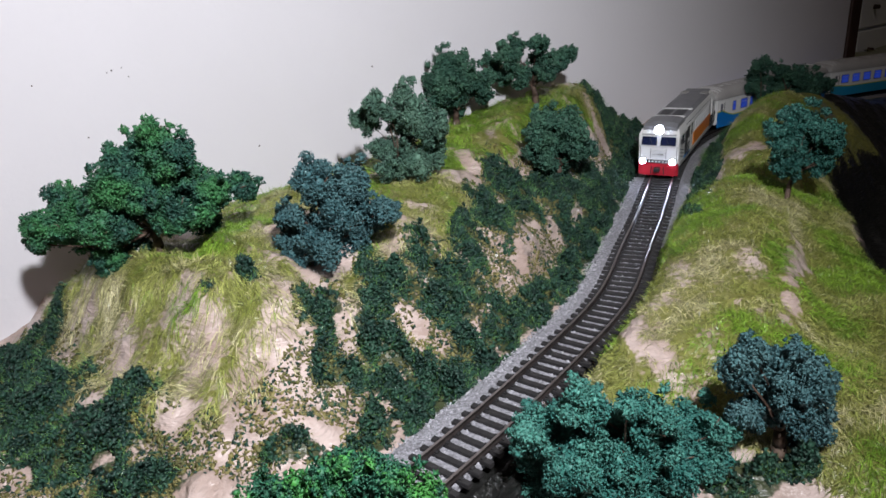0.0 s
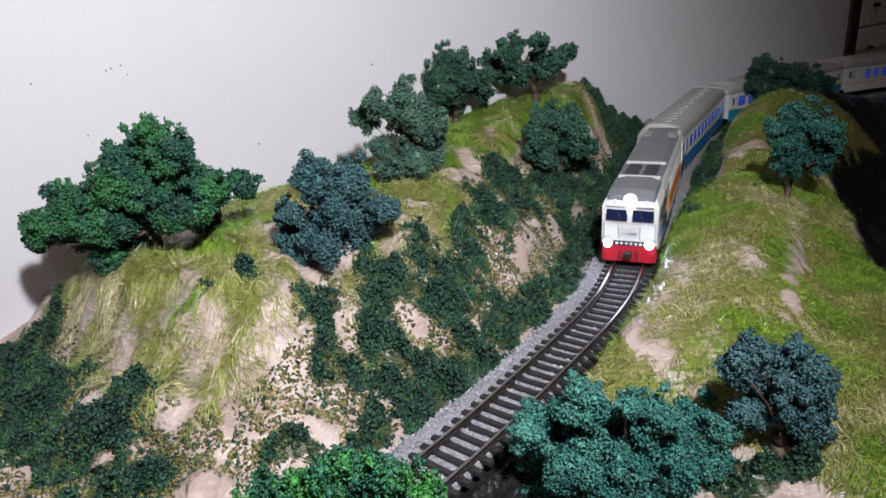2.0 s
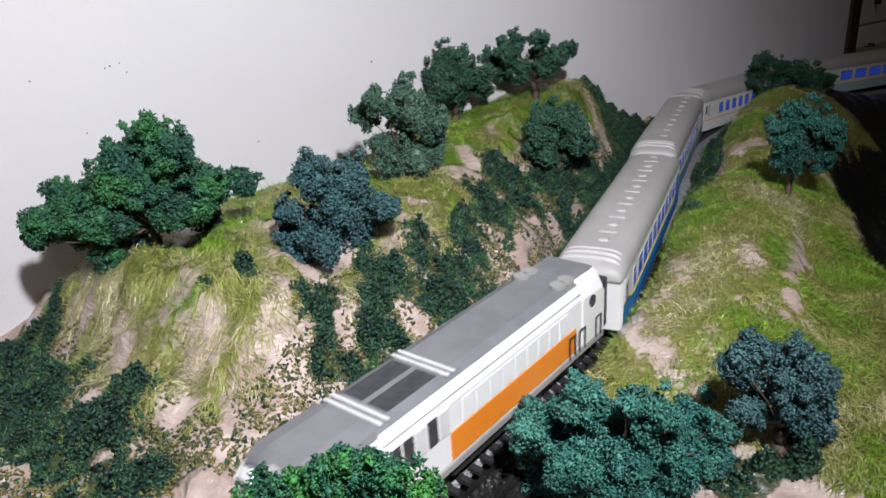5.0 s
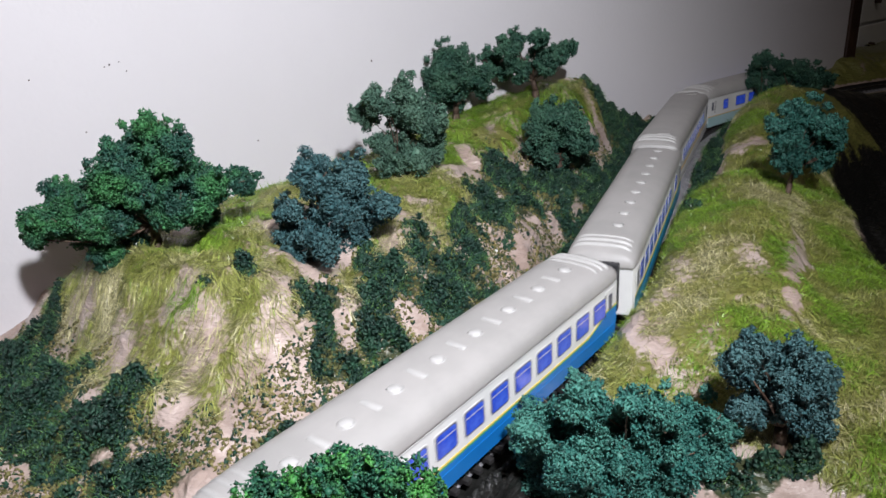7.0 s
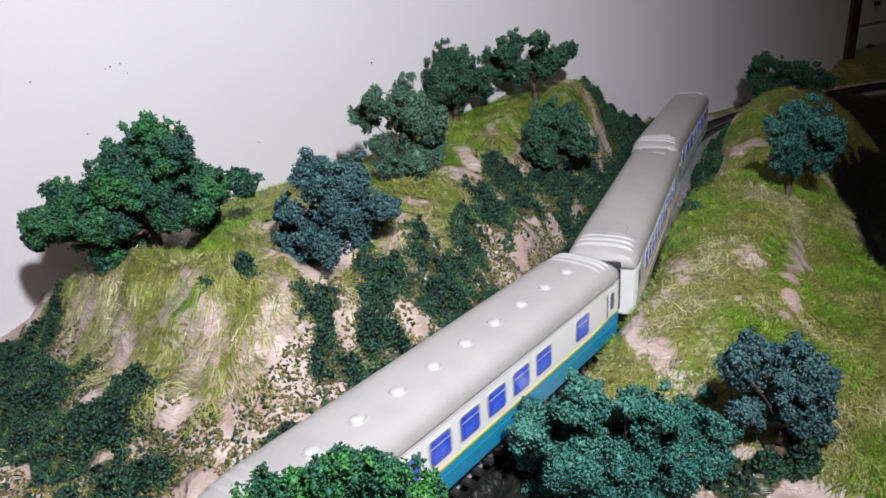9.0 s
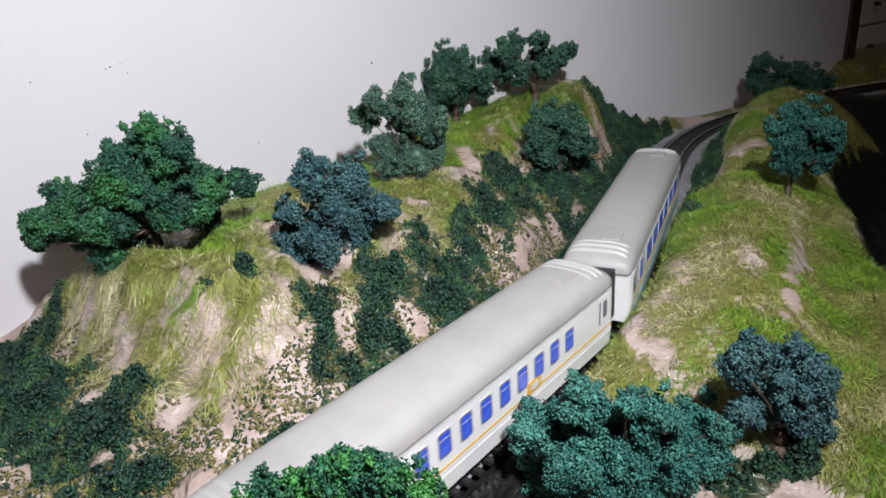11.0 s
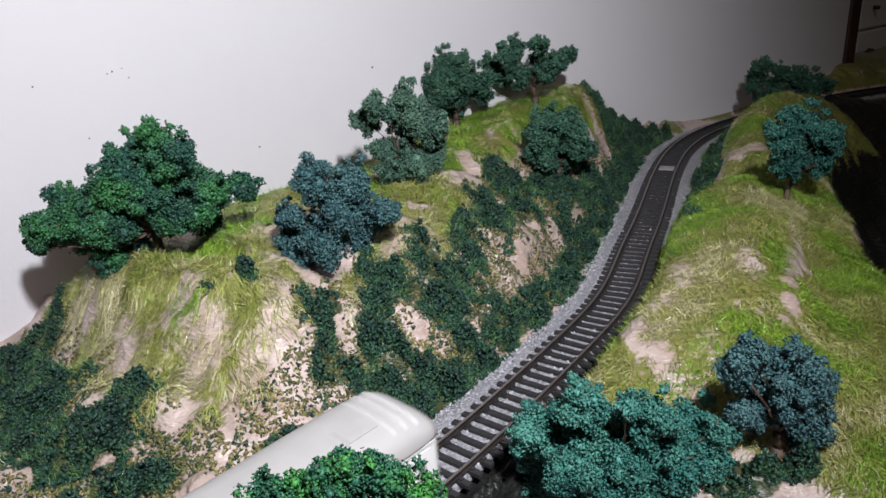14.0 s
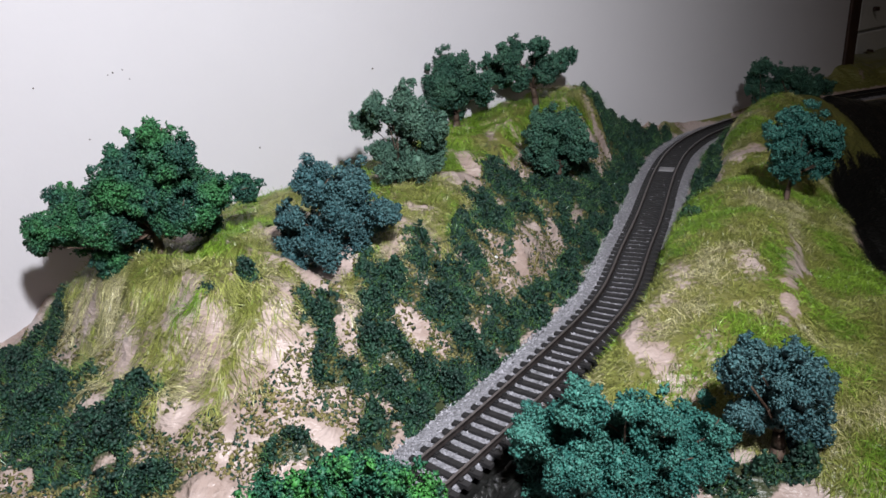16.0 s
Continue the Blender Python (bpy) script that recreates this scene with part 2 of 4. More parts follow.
def build_land():
    nx, ny = XX.shape
    idx = np.arange(nx * ny).reshape(nx, ny)
    faces = np.stack([idx[:-1, :-1], idx[1:, :-1], idx[1:, 1:], idx[:-1, 1:]], -1).reshape(-1, 4)
    mx, my = XX[:-1, :-1].ravel(), YY[:-1, :-1].ravel()
    inside = ((mx + .275) * .5667 - (my - .40) * .8239 > -.06) & ((mx + .275) * .8239 + (my - .40) * .5667 > -1.55)
    faces = faces[inside]
    me = mesh_from("ground", np.stack([XX.ravel(), YY.ravel(), ZZ], 1), faces.tolist(), M_ROCK, True)
    ob = tagged(new("ground", me), "sculpted plaster hills of a model railway, painted tan and pink", "terrain", kind="structure")
    return ob


ground = build_land()

POST, DRAWER_Z, DRAWER_H, KNOB_D = (1.0125, 1.038), .050, .064, .042
# browner and darker than the long wall's colour
M_WALL2 = mat("wall_beige", (0.50, 0.43, 0.39), 0.8, second=(0.46, 0.39, 0.35), scale=4, bump=0.06, bump_scale=200)

# ---- room: the long wall behind the hills, a post, white boards, floor and ceiling ----
WA, WB = Vector((-0.275, 0.40, 0)), Vector((0.212, 0.735, 0))
WD = (WB - WA).normalized()
WN = Vector((WD.y, -WD.x, 0))


def along_wall(d, off, z=0.0):
    q = WA + WD * d + WN * off
    return Vector((q.x, q.y, z))


def wall_box(name, d0, d1, o0, o1, z0, z1, material, bevel=0.0):
    bm = box(bmesh.new(), d0, d1, o0, o1, z0, z1, bevel)
    for v in bm.verts:
        v.co = along_wall(v.co.x, v.co.y, v.co.z)
    bmesh.ops.recalc_face_normals(bm, faces=bm.faces)
    return part(name, bm, material, None)


tagged(wall_box("wall_long", -1.6, 1.012, -0.1, 0.0, -0.9, 1.7, M_WALL), "off-white painted wall behind the model railway", "wall", kind="structure")
tagged(wall_box("wall_back", 0.4, 3.2, -0.50, -0.40, -0.9, 1.7, M_WALL2), "beige wall of the room beyond", "wall", kind="structure")
tagged(wall_box("wall_side", 3.2, 3.3, -0.50, 3.0, -0.9, 1.7, M_WALL2), "beige side wall", "wall", kind="structure")
tagged(wall_box("wall_end", -1.7, -1.6, -0.1, 3.0, -0.9, 1.7, M_WALL), "off-white end wall", "wall", kind="structure")
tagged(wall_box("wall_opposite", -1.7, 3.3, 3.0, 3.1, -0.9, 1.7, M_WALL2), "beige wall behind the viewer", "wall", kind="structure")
tagged(wall_box("ceiling", -1.7, 3.3, -0.5, 3.1, 1.7, 1.8, M_BOARD), "white ceiling", "ceiling", kind="structure")
tagged(wall_box("floor", -1.7, 3.3, -0.5, 3.1, -0.95, -0.9, M_DARK), "dark floor under the layout", "floor", kind="structure")
tagged(wall_box("door_frame", POST[0], POST[1], -0.10, 0.004, -0.9, 1.6, M_WOOD, .002), "dark brown wooden door post against the wall", "door frame", kind="structure")


def build_drawers():
    cab = tagged(new("drawer_cabinet"), "white drawer cabinet with small dark knobs", "cabinet")
    d0 = 1.172
    bm = box(bmesh.new(), d0, d0 + .5, -.30, -.067, -.9, DRAWER_Z + .35, .002)
    for v in bm.verts:
        v.co = along_wall(v.co.x, v.co.y, v.co.z)
    bmesh.ops.recalc_face_normals(bm, faces=bm.faces)
    part("body", bm, M_BOARD, cab)
    for k in range(-3, 4):
        za = DRAWER_Z + k * DRAWER_H
        bm = box(bmesh.new(), d0 + .004, d0 + .496, -.067, -.060, za + .002, za + DRAWER_H - .002, .0015)
        for v in bm.verts:
            v.co = along_wall(v.co.x, v.co.y, v.co.z)
        bmesh.ops.recalc_face_normals(bm, faces=bm.faces)
        dr = part("drawer", bm, M_BOARD, cab, "white drawer front")
        for q in (d0 + KNOB_D, d0 + .5 - KNOB_D):
            bm = bmesh.new()
            tube(bm, along_wall(q, -.060, za + DRAWER_H * .5), along_wall(q, -.052, za + DRAWER_H * .5), .0035, .003, 12)
            part("knob", bm, M_WOOD, dr, "small dark knob")


build_drawers()


def build_wall_marks():
    """Dark paint flecks on the wall."""
    rng = np.random.default_rng(4)
    marks = [(.28, .114, .0009), (.095, .135, .0007), (.092, .134, .0005), (.101, .136, .0005), (.073, .097, .0006), (.181, .071, .0007), (.05, .132, .0006), (.104, .13, .0005)]
    for d, z, r in marks:
        bm = bmesh.new()
        tube(bm, along_wall(d, -.0005, z), along_wall(d, .0004, z), r, r * .7, 7)
        tagged(part("paint_fleck", bm, M_WOOD, None), "tiny dark fleck on the off-white wall", "fleck", "flecks on the wall")


build_wall_marks()

# ---- track ----
def build_track():
    track = tagged(new("railway_track"), "dark brown model railway track on grey ballast", "railway track")
    ss = np.arange(S0, S1, .01)
    # ballast bed
    prof = ((-.0285, -.0040), (-.024, -.0012), (-.015, -.0006), (-.008, -.0006), (.008, -.0006), (.015, -.0006), (.0215, -.0010), (.0285, -.0040))
    v, f = [], []
    for k, s in enumerate(ss):
        for u, z in prof:
            w = 0.004 * noise.noise(Vector((s * 40, u * 900, 0))) if abs(u) > .02 else 0
            if u < -.012 and s < 2.0:
                # the bed ends under the sleepers beside the bank, baring the black-painted strip
                w += (-.0092 + .08 * (u + .012) - u - w) * min(1, (2.0 - s) / .06)
            v.append(plan(s, u + w, z))
    n = len(prof)
    for k in range(len(ss) - 1):
        for j in range(n - 1):
            f.append((k * n + j, (k + 1) * n + j, (k + 1) * n + j + 1, k * n + j + 1))
    part("ballast_bed", mesh_from("ballast_bed", v, f, M_BALLAST, True), None, track, "light grey fine ballast")
    # rails: foot, web and head swept along the line
    rp = ((-.0012, .0010), (-.0012, .0014), (-.0004, .0018), (-.0004, .0026), (-.0006, .0029), (-.0006, .0034),
          (.0006, .0034), (.0006, .0029), (.0004, .0026), (.0004, .0018), (.0012, .0014), (.0012, .0010))
    for side in (1, -1):
        v, f = [], []
        n = len(rp)
        fine = np.arange(S0, S1, .006)
        for s in fine:
            for u, z in rp:
                v.append(plan(s, side * .00885 + u, z))
        for k in range(len(fine) - 1):
            for j in range(n):
                f.append((k * n + j, k * n + (j + 1) % n, (k + 1) * n + (j + 1) % n, (k + 1) * n + j))
        me = mesh_from("rail", v, f, [M_RAIL, M_RAILTOP])
        for i, p in enumerate(me.polygons):
            if i % n in (5,):
                p.material_index = 1
        part("rail", me, None, track, "dark weathered metal rail")
    # sleepers
    bm = box(bmesh.new(), -.0014, .0014, -.0150, .0150, -.0012, .0010, .0003)
    for side in (1, -1):
        for e in (1, -1):
            box(bm, -.0010, .0010, side * .00885 + e * .0020 - .0007, side * .00885 + e * .0020 + .0007, .0010, .0018)
    me = bpy.data.meshes.new("sleeper")
    bm.to_mesh(me)
    bm.free()
    me.materials.append(M_SLEEPER)
    mv = np.array([tuple(q.co) for q in me.vertices])
    mf = [tuple(p.vertices) for p in me.polygons]
    rv, rf = [], []
    for k, s in enumerate(np.arange(S0 + .01, S1 - .01, .0071)):
        c, n = on_line(s), left_of(s)
        a = math.atan2(-n[0], n[1]) + .02 * noise.noise(Vector((k * 1.7, 0, 0)))
        m = Matrix.Translation((c[0], c[1], 0)) @ Matrix.Rotation(a, 4, "Z")
        if 1.45 < s < 2.75:
            ob = new("sleeper", me)
            ob.parent = track
            ob.matrix_basis = m
        else:
            o = len(rv)
            rv += [m @ Vector(q) for q in mv]
            rf += [tuple(i + o for i in g) for g in mf]
    tagged(part("far_sleepers", mesh_from("far_sleepers", rv, rf, M_SLEEPER), None, track), kind="stuff")
    bm = box(bmesh.new(), -.006, .006, -.0065, .0065, .0011, .0022, .0004)
    pl = part("crossing_plate", bm, mat("plate_grey", (.33, .32, .33), .7, second=(.25, .24, .25), scale=200), track, "flat grey plate between the rails")
    c, n = on_line(2.136), left_of(2.136)
    pl.matrix_basis = Matrix.Translation((c[0], c[1], 0)) @ Matrix.Rotation(math.atan2(-n[0], n[1]), 4, "Z")
    return track


build_track()


# ---- trees ----
def crumbs(centres, sizes, rng):
    """Small crumpled foam leaves: jittered four-sided grains at the given places."""
    base = np.array(((1, 1, 1), (1, -1, -1), (-1, 1, -1), (-1, -1, 1)), float) * .8
    tri = np.array(((0, 1, 2), (0, 3, 1), (0, 2, 3), (1, 3, 2)))
    n = len(centres)
    j = base[None] * (0.6 + 0.8 * rng.random((n, 4, 1))) + rng.normal(0, .22, (n, 4, 3))
    q, _ = np.linalg.qr(rng.normal(size=(n, 3, 3)))
    q[np.linalg.det(q) < 0] *= -1
    stretch = np.array((1.3, .95, .6)) * (0.7 + 0.6 * rng.random((n, 1, 3)))
    v = np.einsum("nij,nkj->nki", q, j * stretch) * np.asarray(sizes)[:, None, None] + np.asarray(centres)[:, None]
    f = (tri[None] + 4 * np.arange(n)[:, None, None]).reshape(-1, 3)
    return v.reshape(-1, 3), f


G_ = (1 + 5 ** .5) / 2
ICO_V = np.array([(x, y, 0) for x in (-1, 1) for y in (-G_, G_)] + [(0, x, y) for x in (-1, 1) for y in (-G_, G_)] + [(y, 0, x) for x in (-1, 1) for y in (-G_, G_)]) / math.hypot(1, G_)
ICO_F = np.array([(i, j, k) for i, j, k in itertools.combinations(range(12), 3)
                  if all(np.linalg.norm(ICO_V[p] - ICO_V[q]) < 1.1 for p, q in ((i, j), (j, k), (i, k)))])
ICO_F = np.array([f if np.dot(np.cross(ICO_V[f[1]] - ICO_V[f[0]], ICO_V[f[2]] - ICO_V[f[0]]), ICO_V[f[0]]) > 0 else f[::-1] for f in ICO_F])


def cores(centres, radii, rng):
    """Lumpy dense hearts of the foam clumps."""
    n = len(centres)
    v = ICO_V[None] * (.75 + .4 * rng.random((n, 12, 1))) * np.asarray(radii)[:, None, None] + np.asarray(centres)[:, None]
    f = (ICO_F[None] + 12 * np.arange(n)[:, None, None]).reshape(-1, 3)
    return v.reshape(-1, 3), f


def fast_mesh(name, v, f, materials):
    me = bpy.data.meshes.new(name)
    v, f = np.asarray(v, np.float32), np.asarray(f, np.int32)
    k = f.shape[1]
    me.vertices.add(len(v))
    me.vertices.foreach_set("co", v.ravel())
    me.loops.add(f.size)
    me.loops.foreach_set("vertex_index", f.ravel())
    me.polygons.add(len(f))
    me.polygons.foreach_set("loop_start", np.arange(len(f), dtype=np.int32) * k)
    me.update(calc_edges=True)
    for m in materials:
        me.materials.append(m)
    return me


def leaf_mat(name, dark, light, scale=55, mix=(.42, .6)):
    return mat(name, dark, 0.6, second=light, scale=scale, island=0.28, mixpoint=mix)


L_DEEP = leaf_mat("foliage_deep_green", (0.018, 0.078, 0.055), (0.042, 0.175, 0.055), 45)
L_FOREST = leaf_mat("foliage_forest_green", (0.026, 0.088, 0.058), (0.050, 0.132, 0.080))
L_BLUE = leaf_mat("foliage_blue_green", (0.032, 0.092, 0.100), (0.058, 0.135, 0.138))
L_TEAL = leaf_mat("foliage_teal_green", (0.024, 0.135, 0.112), (0.060, 0.210, 0.165))
L_DEEPTEAL = leaf_mat("foliage_deep_teal", (0.014, 0.088, 0.070), (0.034, 0.135, 0.105))
L_SAGE = leaf_mat("foliage_sage_green", (0.056, 0.125, 0.088), (0.092, 0.180, 0.122))
L_BRIGHT = leaf_mat("foliage_bright_green", (0.010, 0.075, 0.040), (0.040, 0.190, 0.030), 90, (.45, .58))


def build_tree(base, lobes, material, label, seed, leaf=.0022, per=900, trunk_r=.0026):
    """base: foot of the trunk. lobes: (dx, dy, dz, radius, flatness) of the crown's masses, from the foot."""
    rng = np.random.default_rng(seed)
    tree = tagged(new("tree"), label, "tree", "model trees")
    tree.location = base
    bm = bmesh.new()
    top = np.mean([l[2] for l in lobes])
    cx, cy = np.mean([l[0] for l in lobes]), np.mean([l[1] for l in lobes])
    fork = Vector((cx * .35, cy * .35, top * .45))
    mid = Vector((cx * .12, cy * .12, top * .2))
    tube(bm, (0, 0, -.006), mid, trunk_r * 1.35, trunk_r, 9)
    tube(bm, mid, fork, trunk_r, trunk_r * .8, 9)
    for dx, dy, dz, r, fl in lobes:
        e = Vector((dx, dy, dz))
        k = fork.lerp(e, .5) + Vector(rng.normal(0, .0025, 3))
        tube(bm, fork, k, trunk_r * .34, trunk_r * .2, 6)
        tube(bm, k, e, trunk_r * .2, trunk_r * .1, 6)
        for _ in range(2):
            d = Vector(rng.normal(0, 1, 3)).normalized() * r * .7
            tube(bm, k.lerp(e, .7), e + d, trunk_r * .15, trunk_r * .08, 5)
    part("trunk", bm, M_BARK, tree, "brown twisted trunk and branches", True)
    cs, zs, heart, hr = [], [], [], []
    for dx, dy, dz, r, fl in lobes:
        c0 = np.array((dx, dy, dz))
        m = 26
        d = rng.normal(size=(m, 3))
        d /= np.linalg.norm(d, axis=1)[:, None]
        far = r * (.30 + .58 * rng.random(m))
        q = r * rng.uniform(.22, .42, m)
        far[-5:], q[-5:] = r * rng.uniform(.85, 1.0, 5), r * rng.uniform(.16, .26, 5)
        d[-5:, 2] += .35
        at = c0 + d * far[:, None] * np.array((1, 1, fl))
        heart += [c0] + list(at)
        hr += [r * .40] + list(q * .68)
        for c, k in zip(at, q):
            n = max(12, int(per * (k / leaf) ** 2))
            e = rng.normal(size=(n, 3))
            e /= np.linalg.norm(e, axis=1)[:, None]
            rad = k * (.72 + .42 * rng.random(n) + .25 * (rng.random(n) < .12))
            cs.append(c + e * rad[:, None])
            zs.append(leaf * (.5 + 1.0 * rng.random(n) ** 1.5))
    v, f = crumbs(np.vstack(cs), np.concatenate(zs), rng)
    hv, hf = cores(heart, hr, rng)
    v, f = np.vstack([v, hv]), np.vstack([f, hf + len(v)])
    part("crown", fast_mesh("crown", v, f, [material]), None, tree)
    return tree

def plant(seed, label, material, x, y, *lobes):
    """A tree on the land at x, y. lobes: across, behind, up and radius of its masses, in millimetres."""
    leaf, per = (.00042, 2.4) if y < .15 else (.00055, 3.6) if y < .23 else (.00060, 3.6) if y < .5 else (.00075, 3.2)
    build_tree((x, y, float(land_z(x, y))), [(a / 1000, b / 1000, c / 1000, r / 1000 * 1.16, .95) for a, b, c, r in lobes], material, label, seed, leaf, per, .0015 if .4 < y < .45 else .0026)


plant(100, "big old tree with a wide dark green crown and brown trunk", L_DEEP, -0.151, 0.358,
      (16, -16, 70, 7), (-9, 19, 58, 7), (23, -20, 60, 9), (-7, 24, 44, 13), (-6, -21, 49, 11), (11, 22, 39, 12), (-54, 13, 33, 8), (-50, -14, 26, 9), (-51, 16, 15, 12), (-14, -22, 26, 12), (-17, 11, 8, 10), (-22, -14, 7, 8), (24, -17, 29, 11), (23, 15, 16, 8), (38, -8, 37, 9), (48, 5, 35, 8), (14, -14, 26, 8), (-59, -8, 15, 6), (0, 0, 51, 10), (-25, 2, 32, 12), (30, 0, 34, 10), (-40, -2, 24, 11), (10, 0, 43, 11), (-8, -3, 34, 11), (0, -16, 43, 10), (10, -17, 36, 9), (18, -14, 48, 9), (-2, -14, 58, 8), (10, -9, 62, 7), (12, -12, 69, 6))
plant(101, "low blue-green bushy tree on a rocky shoulder", L_BLUE, -0.057, 0.342,
      (-2, -6, 45, 10), (6, 11, 33, 13), (2, -7, 30, 10), (13, 8, 40, 9), (-18, -5, 28, 7), (-17, 5, 10, 11), (-3, -12, 12, 10), (16, 7, 17, 10), (29, -4, 27, 7), (8, 12, 4, 9), (-19, -6, 4, 8), (-11, 8, 16, 7))
plant(102, "grey-green tree with a ragged crown near the wall", L_SAGE, -0.026, 0.449,
      (-9, -9, 50, 8), (-17, 7, 38, 9), (-1, -10, 44, 5), (10, 6, 49, 10), (16, -11, 43, 10), (6, 11, 32, 10), (23, -11, 34, 10), (-1, 12, 15, 11), (14, -6, 15, 11), (25, 5, 15, 9), (-4, -5, 10, 9), (-11, 6, 20, 7))
plant(103, "dark green round tree on the hill crest", L_FOREST, 0.0185, 0.583,
      (-5, -4, 53, 10), (5, 7, 45, 11), (-11, -9, 40, 12), (-18, 4, 28, 10), (-1, -11, 31, 13), (13, 8, 30, 11), (21, -6, 37, 10), (-1, 10, 15, 9), (-14, -7, 25, 9), (24, 5, 25, 8))
plant(104, "dark green tree with open branches on the hill crest", L_FOREST, 0.087, 0.597,
      (-28, -10, 45, 7), (-14, 13, 46, 8), (-21, -8, 38, 8), (-33, 13, 35, 8), (-15, -7, 25, 9), (-26, 12, 23, 8), (-1, -14, 50, 8), (6, 7, 32, 9), (15, -12, 34, 8), (25, 6, 38, 8), (6, -12, 27, 8), (-6, 7, 20, 6))
plant(105, "round dark green tree on the rocky slope above the track", L_FOREST, 0.091, 0.511,
      (-12, -5, 47, 10), (5, 6, 46, 11), (-18, -11, 38, 9), (-3, 7, 29, 14), (10, -10, 33, 11), (21, 8, 23, 8), (-13, -11, 24, 10), (7, 7, 17, 10), (-22, -6, 27, 6))
plant(106, "teal green tree on the grassy bank beside the track", L_DEEPTEAL, 0.218, 0.422,
      (-6, -7, 53, 8), (13, 9, 47, 9), (18, -5, 44, 9), (30, 7, 32, 8), (-12, -8, 41, 9), (12, 11, 31, 11), (-2, -4, 25, 9), (23, 9, 21, 9), (-14, -3, 47, 4), (26, 5, 26, 6))
plant(107, "blue-green bushy tree at the foot of the bank", L_BLUE, 0.122, 0.22,
      (-20, -4, 43, 7), (-7, 7, 32, 9), (-15, -3, 47, 6), (4, 6, 37, 8), (4, -5, 39, 8), (14, 4, 25, 7), (0, -5, 30, 8), (-7, 4, 17, 7), (-1, -3, 21, 7), (13, 3, 13, 8), (-17, -4, 23, 5), (10, 4, 4, 4))
plant(108, "large teal green tree standing close beside the track", L_TEAL, 0.0605, 0.2203,
      (-15, -7, 52, 8), (-25, 6, 37, 10), (-36, -9, 41, 6), (-2, 12, 31, 10), (10, -10, 47, 9), (31, 6, 32, 9), (37, -4, 35, 6), (10, 14, 15, 11), (-20, -10, 30, 10), (24, 9, 15, 10), (-6, -6, 16, 11), (-23, 10, 2, 10), (13, -5, 11, 11), (36, 7, 16, 7), (-1, -14, 55, 4), (-32, 5, 23, 6), (-10, 0, 34, 10), (7, 2, 35, 11), (22, 0, 25, 10), (-18, 2, 19, 11), (2, -8, 27, 11), (32, -3, 22, 8), (18, -12, 27, 9))
plant(109, "tall bright green tree in front of the track", L_BRIGHT, -0.0385, 0.128,
      (-1, 1, 101, 5), (5, 2, 102, 5), (11, 2, 104, 6), (18, 2, 103, 6), (23, 1, 103, 6), (29, 1, 98, 5), (-6, 1, 101, 5), (13, 2, 97, 7), (22, 1, 96, 6), (5, 1, 92, 7), (15, 2, 88, 8))
plant(110, "small dark tree behind the far bank", L_FOREST, 0.352, 0.752,
      (-10, -7, 59, 9), (-4, 9, 42, 11), (-16, -5, 36, 7), (-2, 0, 24, 9))
plant(111, "small dark tree behind the far bank", L_FOREST, 0.389, 0.768,
      (-17, -5, 42, 8), (-13, 6, 25, 11), (2, -5, 34, 11), (2, 4, 21, 11))
plant(112, "small dark tree behind the far bank", L_FOREST, 0.43, 0.785,
      (-10, -5, 22, 11), (7, 3, 17, 9), (-15, -4, 10, 11))

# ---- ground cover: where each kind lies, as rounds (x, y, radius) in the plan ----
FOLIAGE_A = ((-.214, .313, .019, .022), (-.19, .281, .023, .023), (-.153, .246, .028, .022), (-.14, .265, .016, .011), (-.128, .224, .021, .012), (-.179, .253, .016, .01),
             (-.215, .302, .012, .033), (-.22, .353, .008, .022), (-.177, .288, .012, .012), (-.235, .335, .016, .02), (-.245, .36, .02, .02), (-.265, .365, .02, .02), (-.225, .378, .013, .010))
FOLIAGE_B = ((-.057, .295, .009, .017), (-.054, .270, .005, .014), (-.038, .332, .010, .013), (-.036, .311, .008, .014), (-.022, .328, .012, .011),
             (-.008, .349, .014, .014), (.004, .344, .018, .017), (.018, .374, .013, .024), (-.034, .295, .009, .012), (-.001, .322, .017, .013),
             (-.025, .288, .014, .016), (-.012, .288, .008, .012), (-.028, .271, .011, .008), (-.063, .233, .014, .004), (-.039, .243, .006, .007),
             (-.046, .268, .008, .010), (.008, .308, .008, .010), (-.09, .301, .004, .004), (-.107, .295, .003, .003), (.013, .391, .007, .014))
FOLIAGE_C = ((-.016, .259, .010, .008), (-.001, .280, .012, .010), (.014, .301, .011, .011), (.027, .320, .009, .012), (.046, .348, .014, .015),
             (.072, .387, .015, .018), (.095, .430, .012, .022), (.119, .475, .013, .025), (.149, .551, .016, .040))
FOLIAGE_D = ((.042, .487, .010, .016), (.048, .471, .017, .024), (.032, .420, .015, .028), (.056, .439, .014, .022), (.074, .485, .017, .024),
             (.093, .502, .021, .030), (.085, .458, .010, .016), (.113, .504, .011, .020), (.121, .551, .015, .026), (.152, .646, .015, .022),
             (.163, .650, .020, .036), (.179, .659, .022, .040), (.171, .617, .018, .036), (.208, .713, .018, .026), (.2, .705, .016, .026))
FOLIAGE_E = ((.103, .213, .012, .007), (.115, .215, .008, .005), (.127, .215, .008, .005), (.188, .498, .006, .033), (.212, .557, .007, .033), (.16, .432, .004, .031),
             (.226, .619, .007, .033), (.247, .741, .007, .012))
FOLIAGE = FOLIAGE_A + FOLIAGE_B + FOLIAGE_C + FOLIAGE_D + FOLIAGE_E
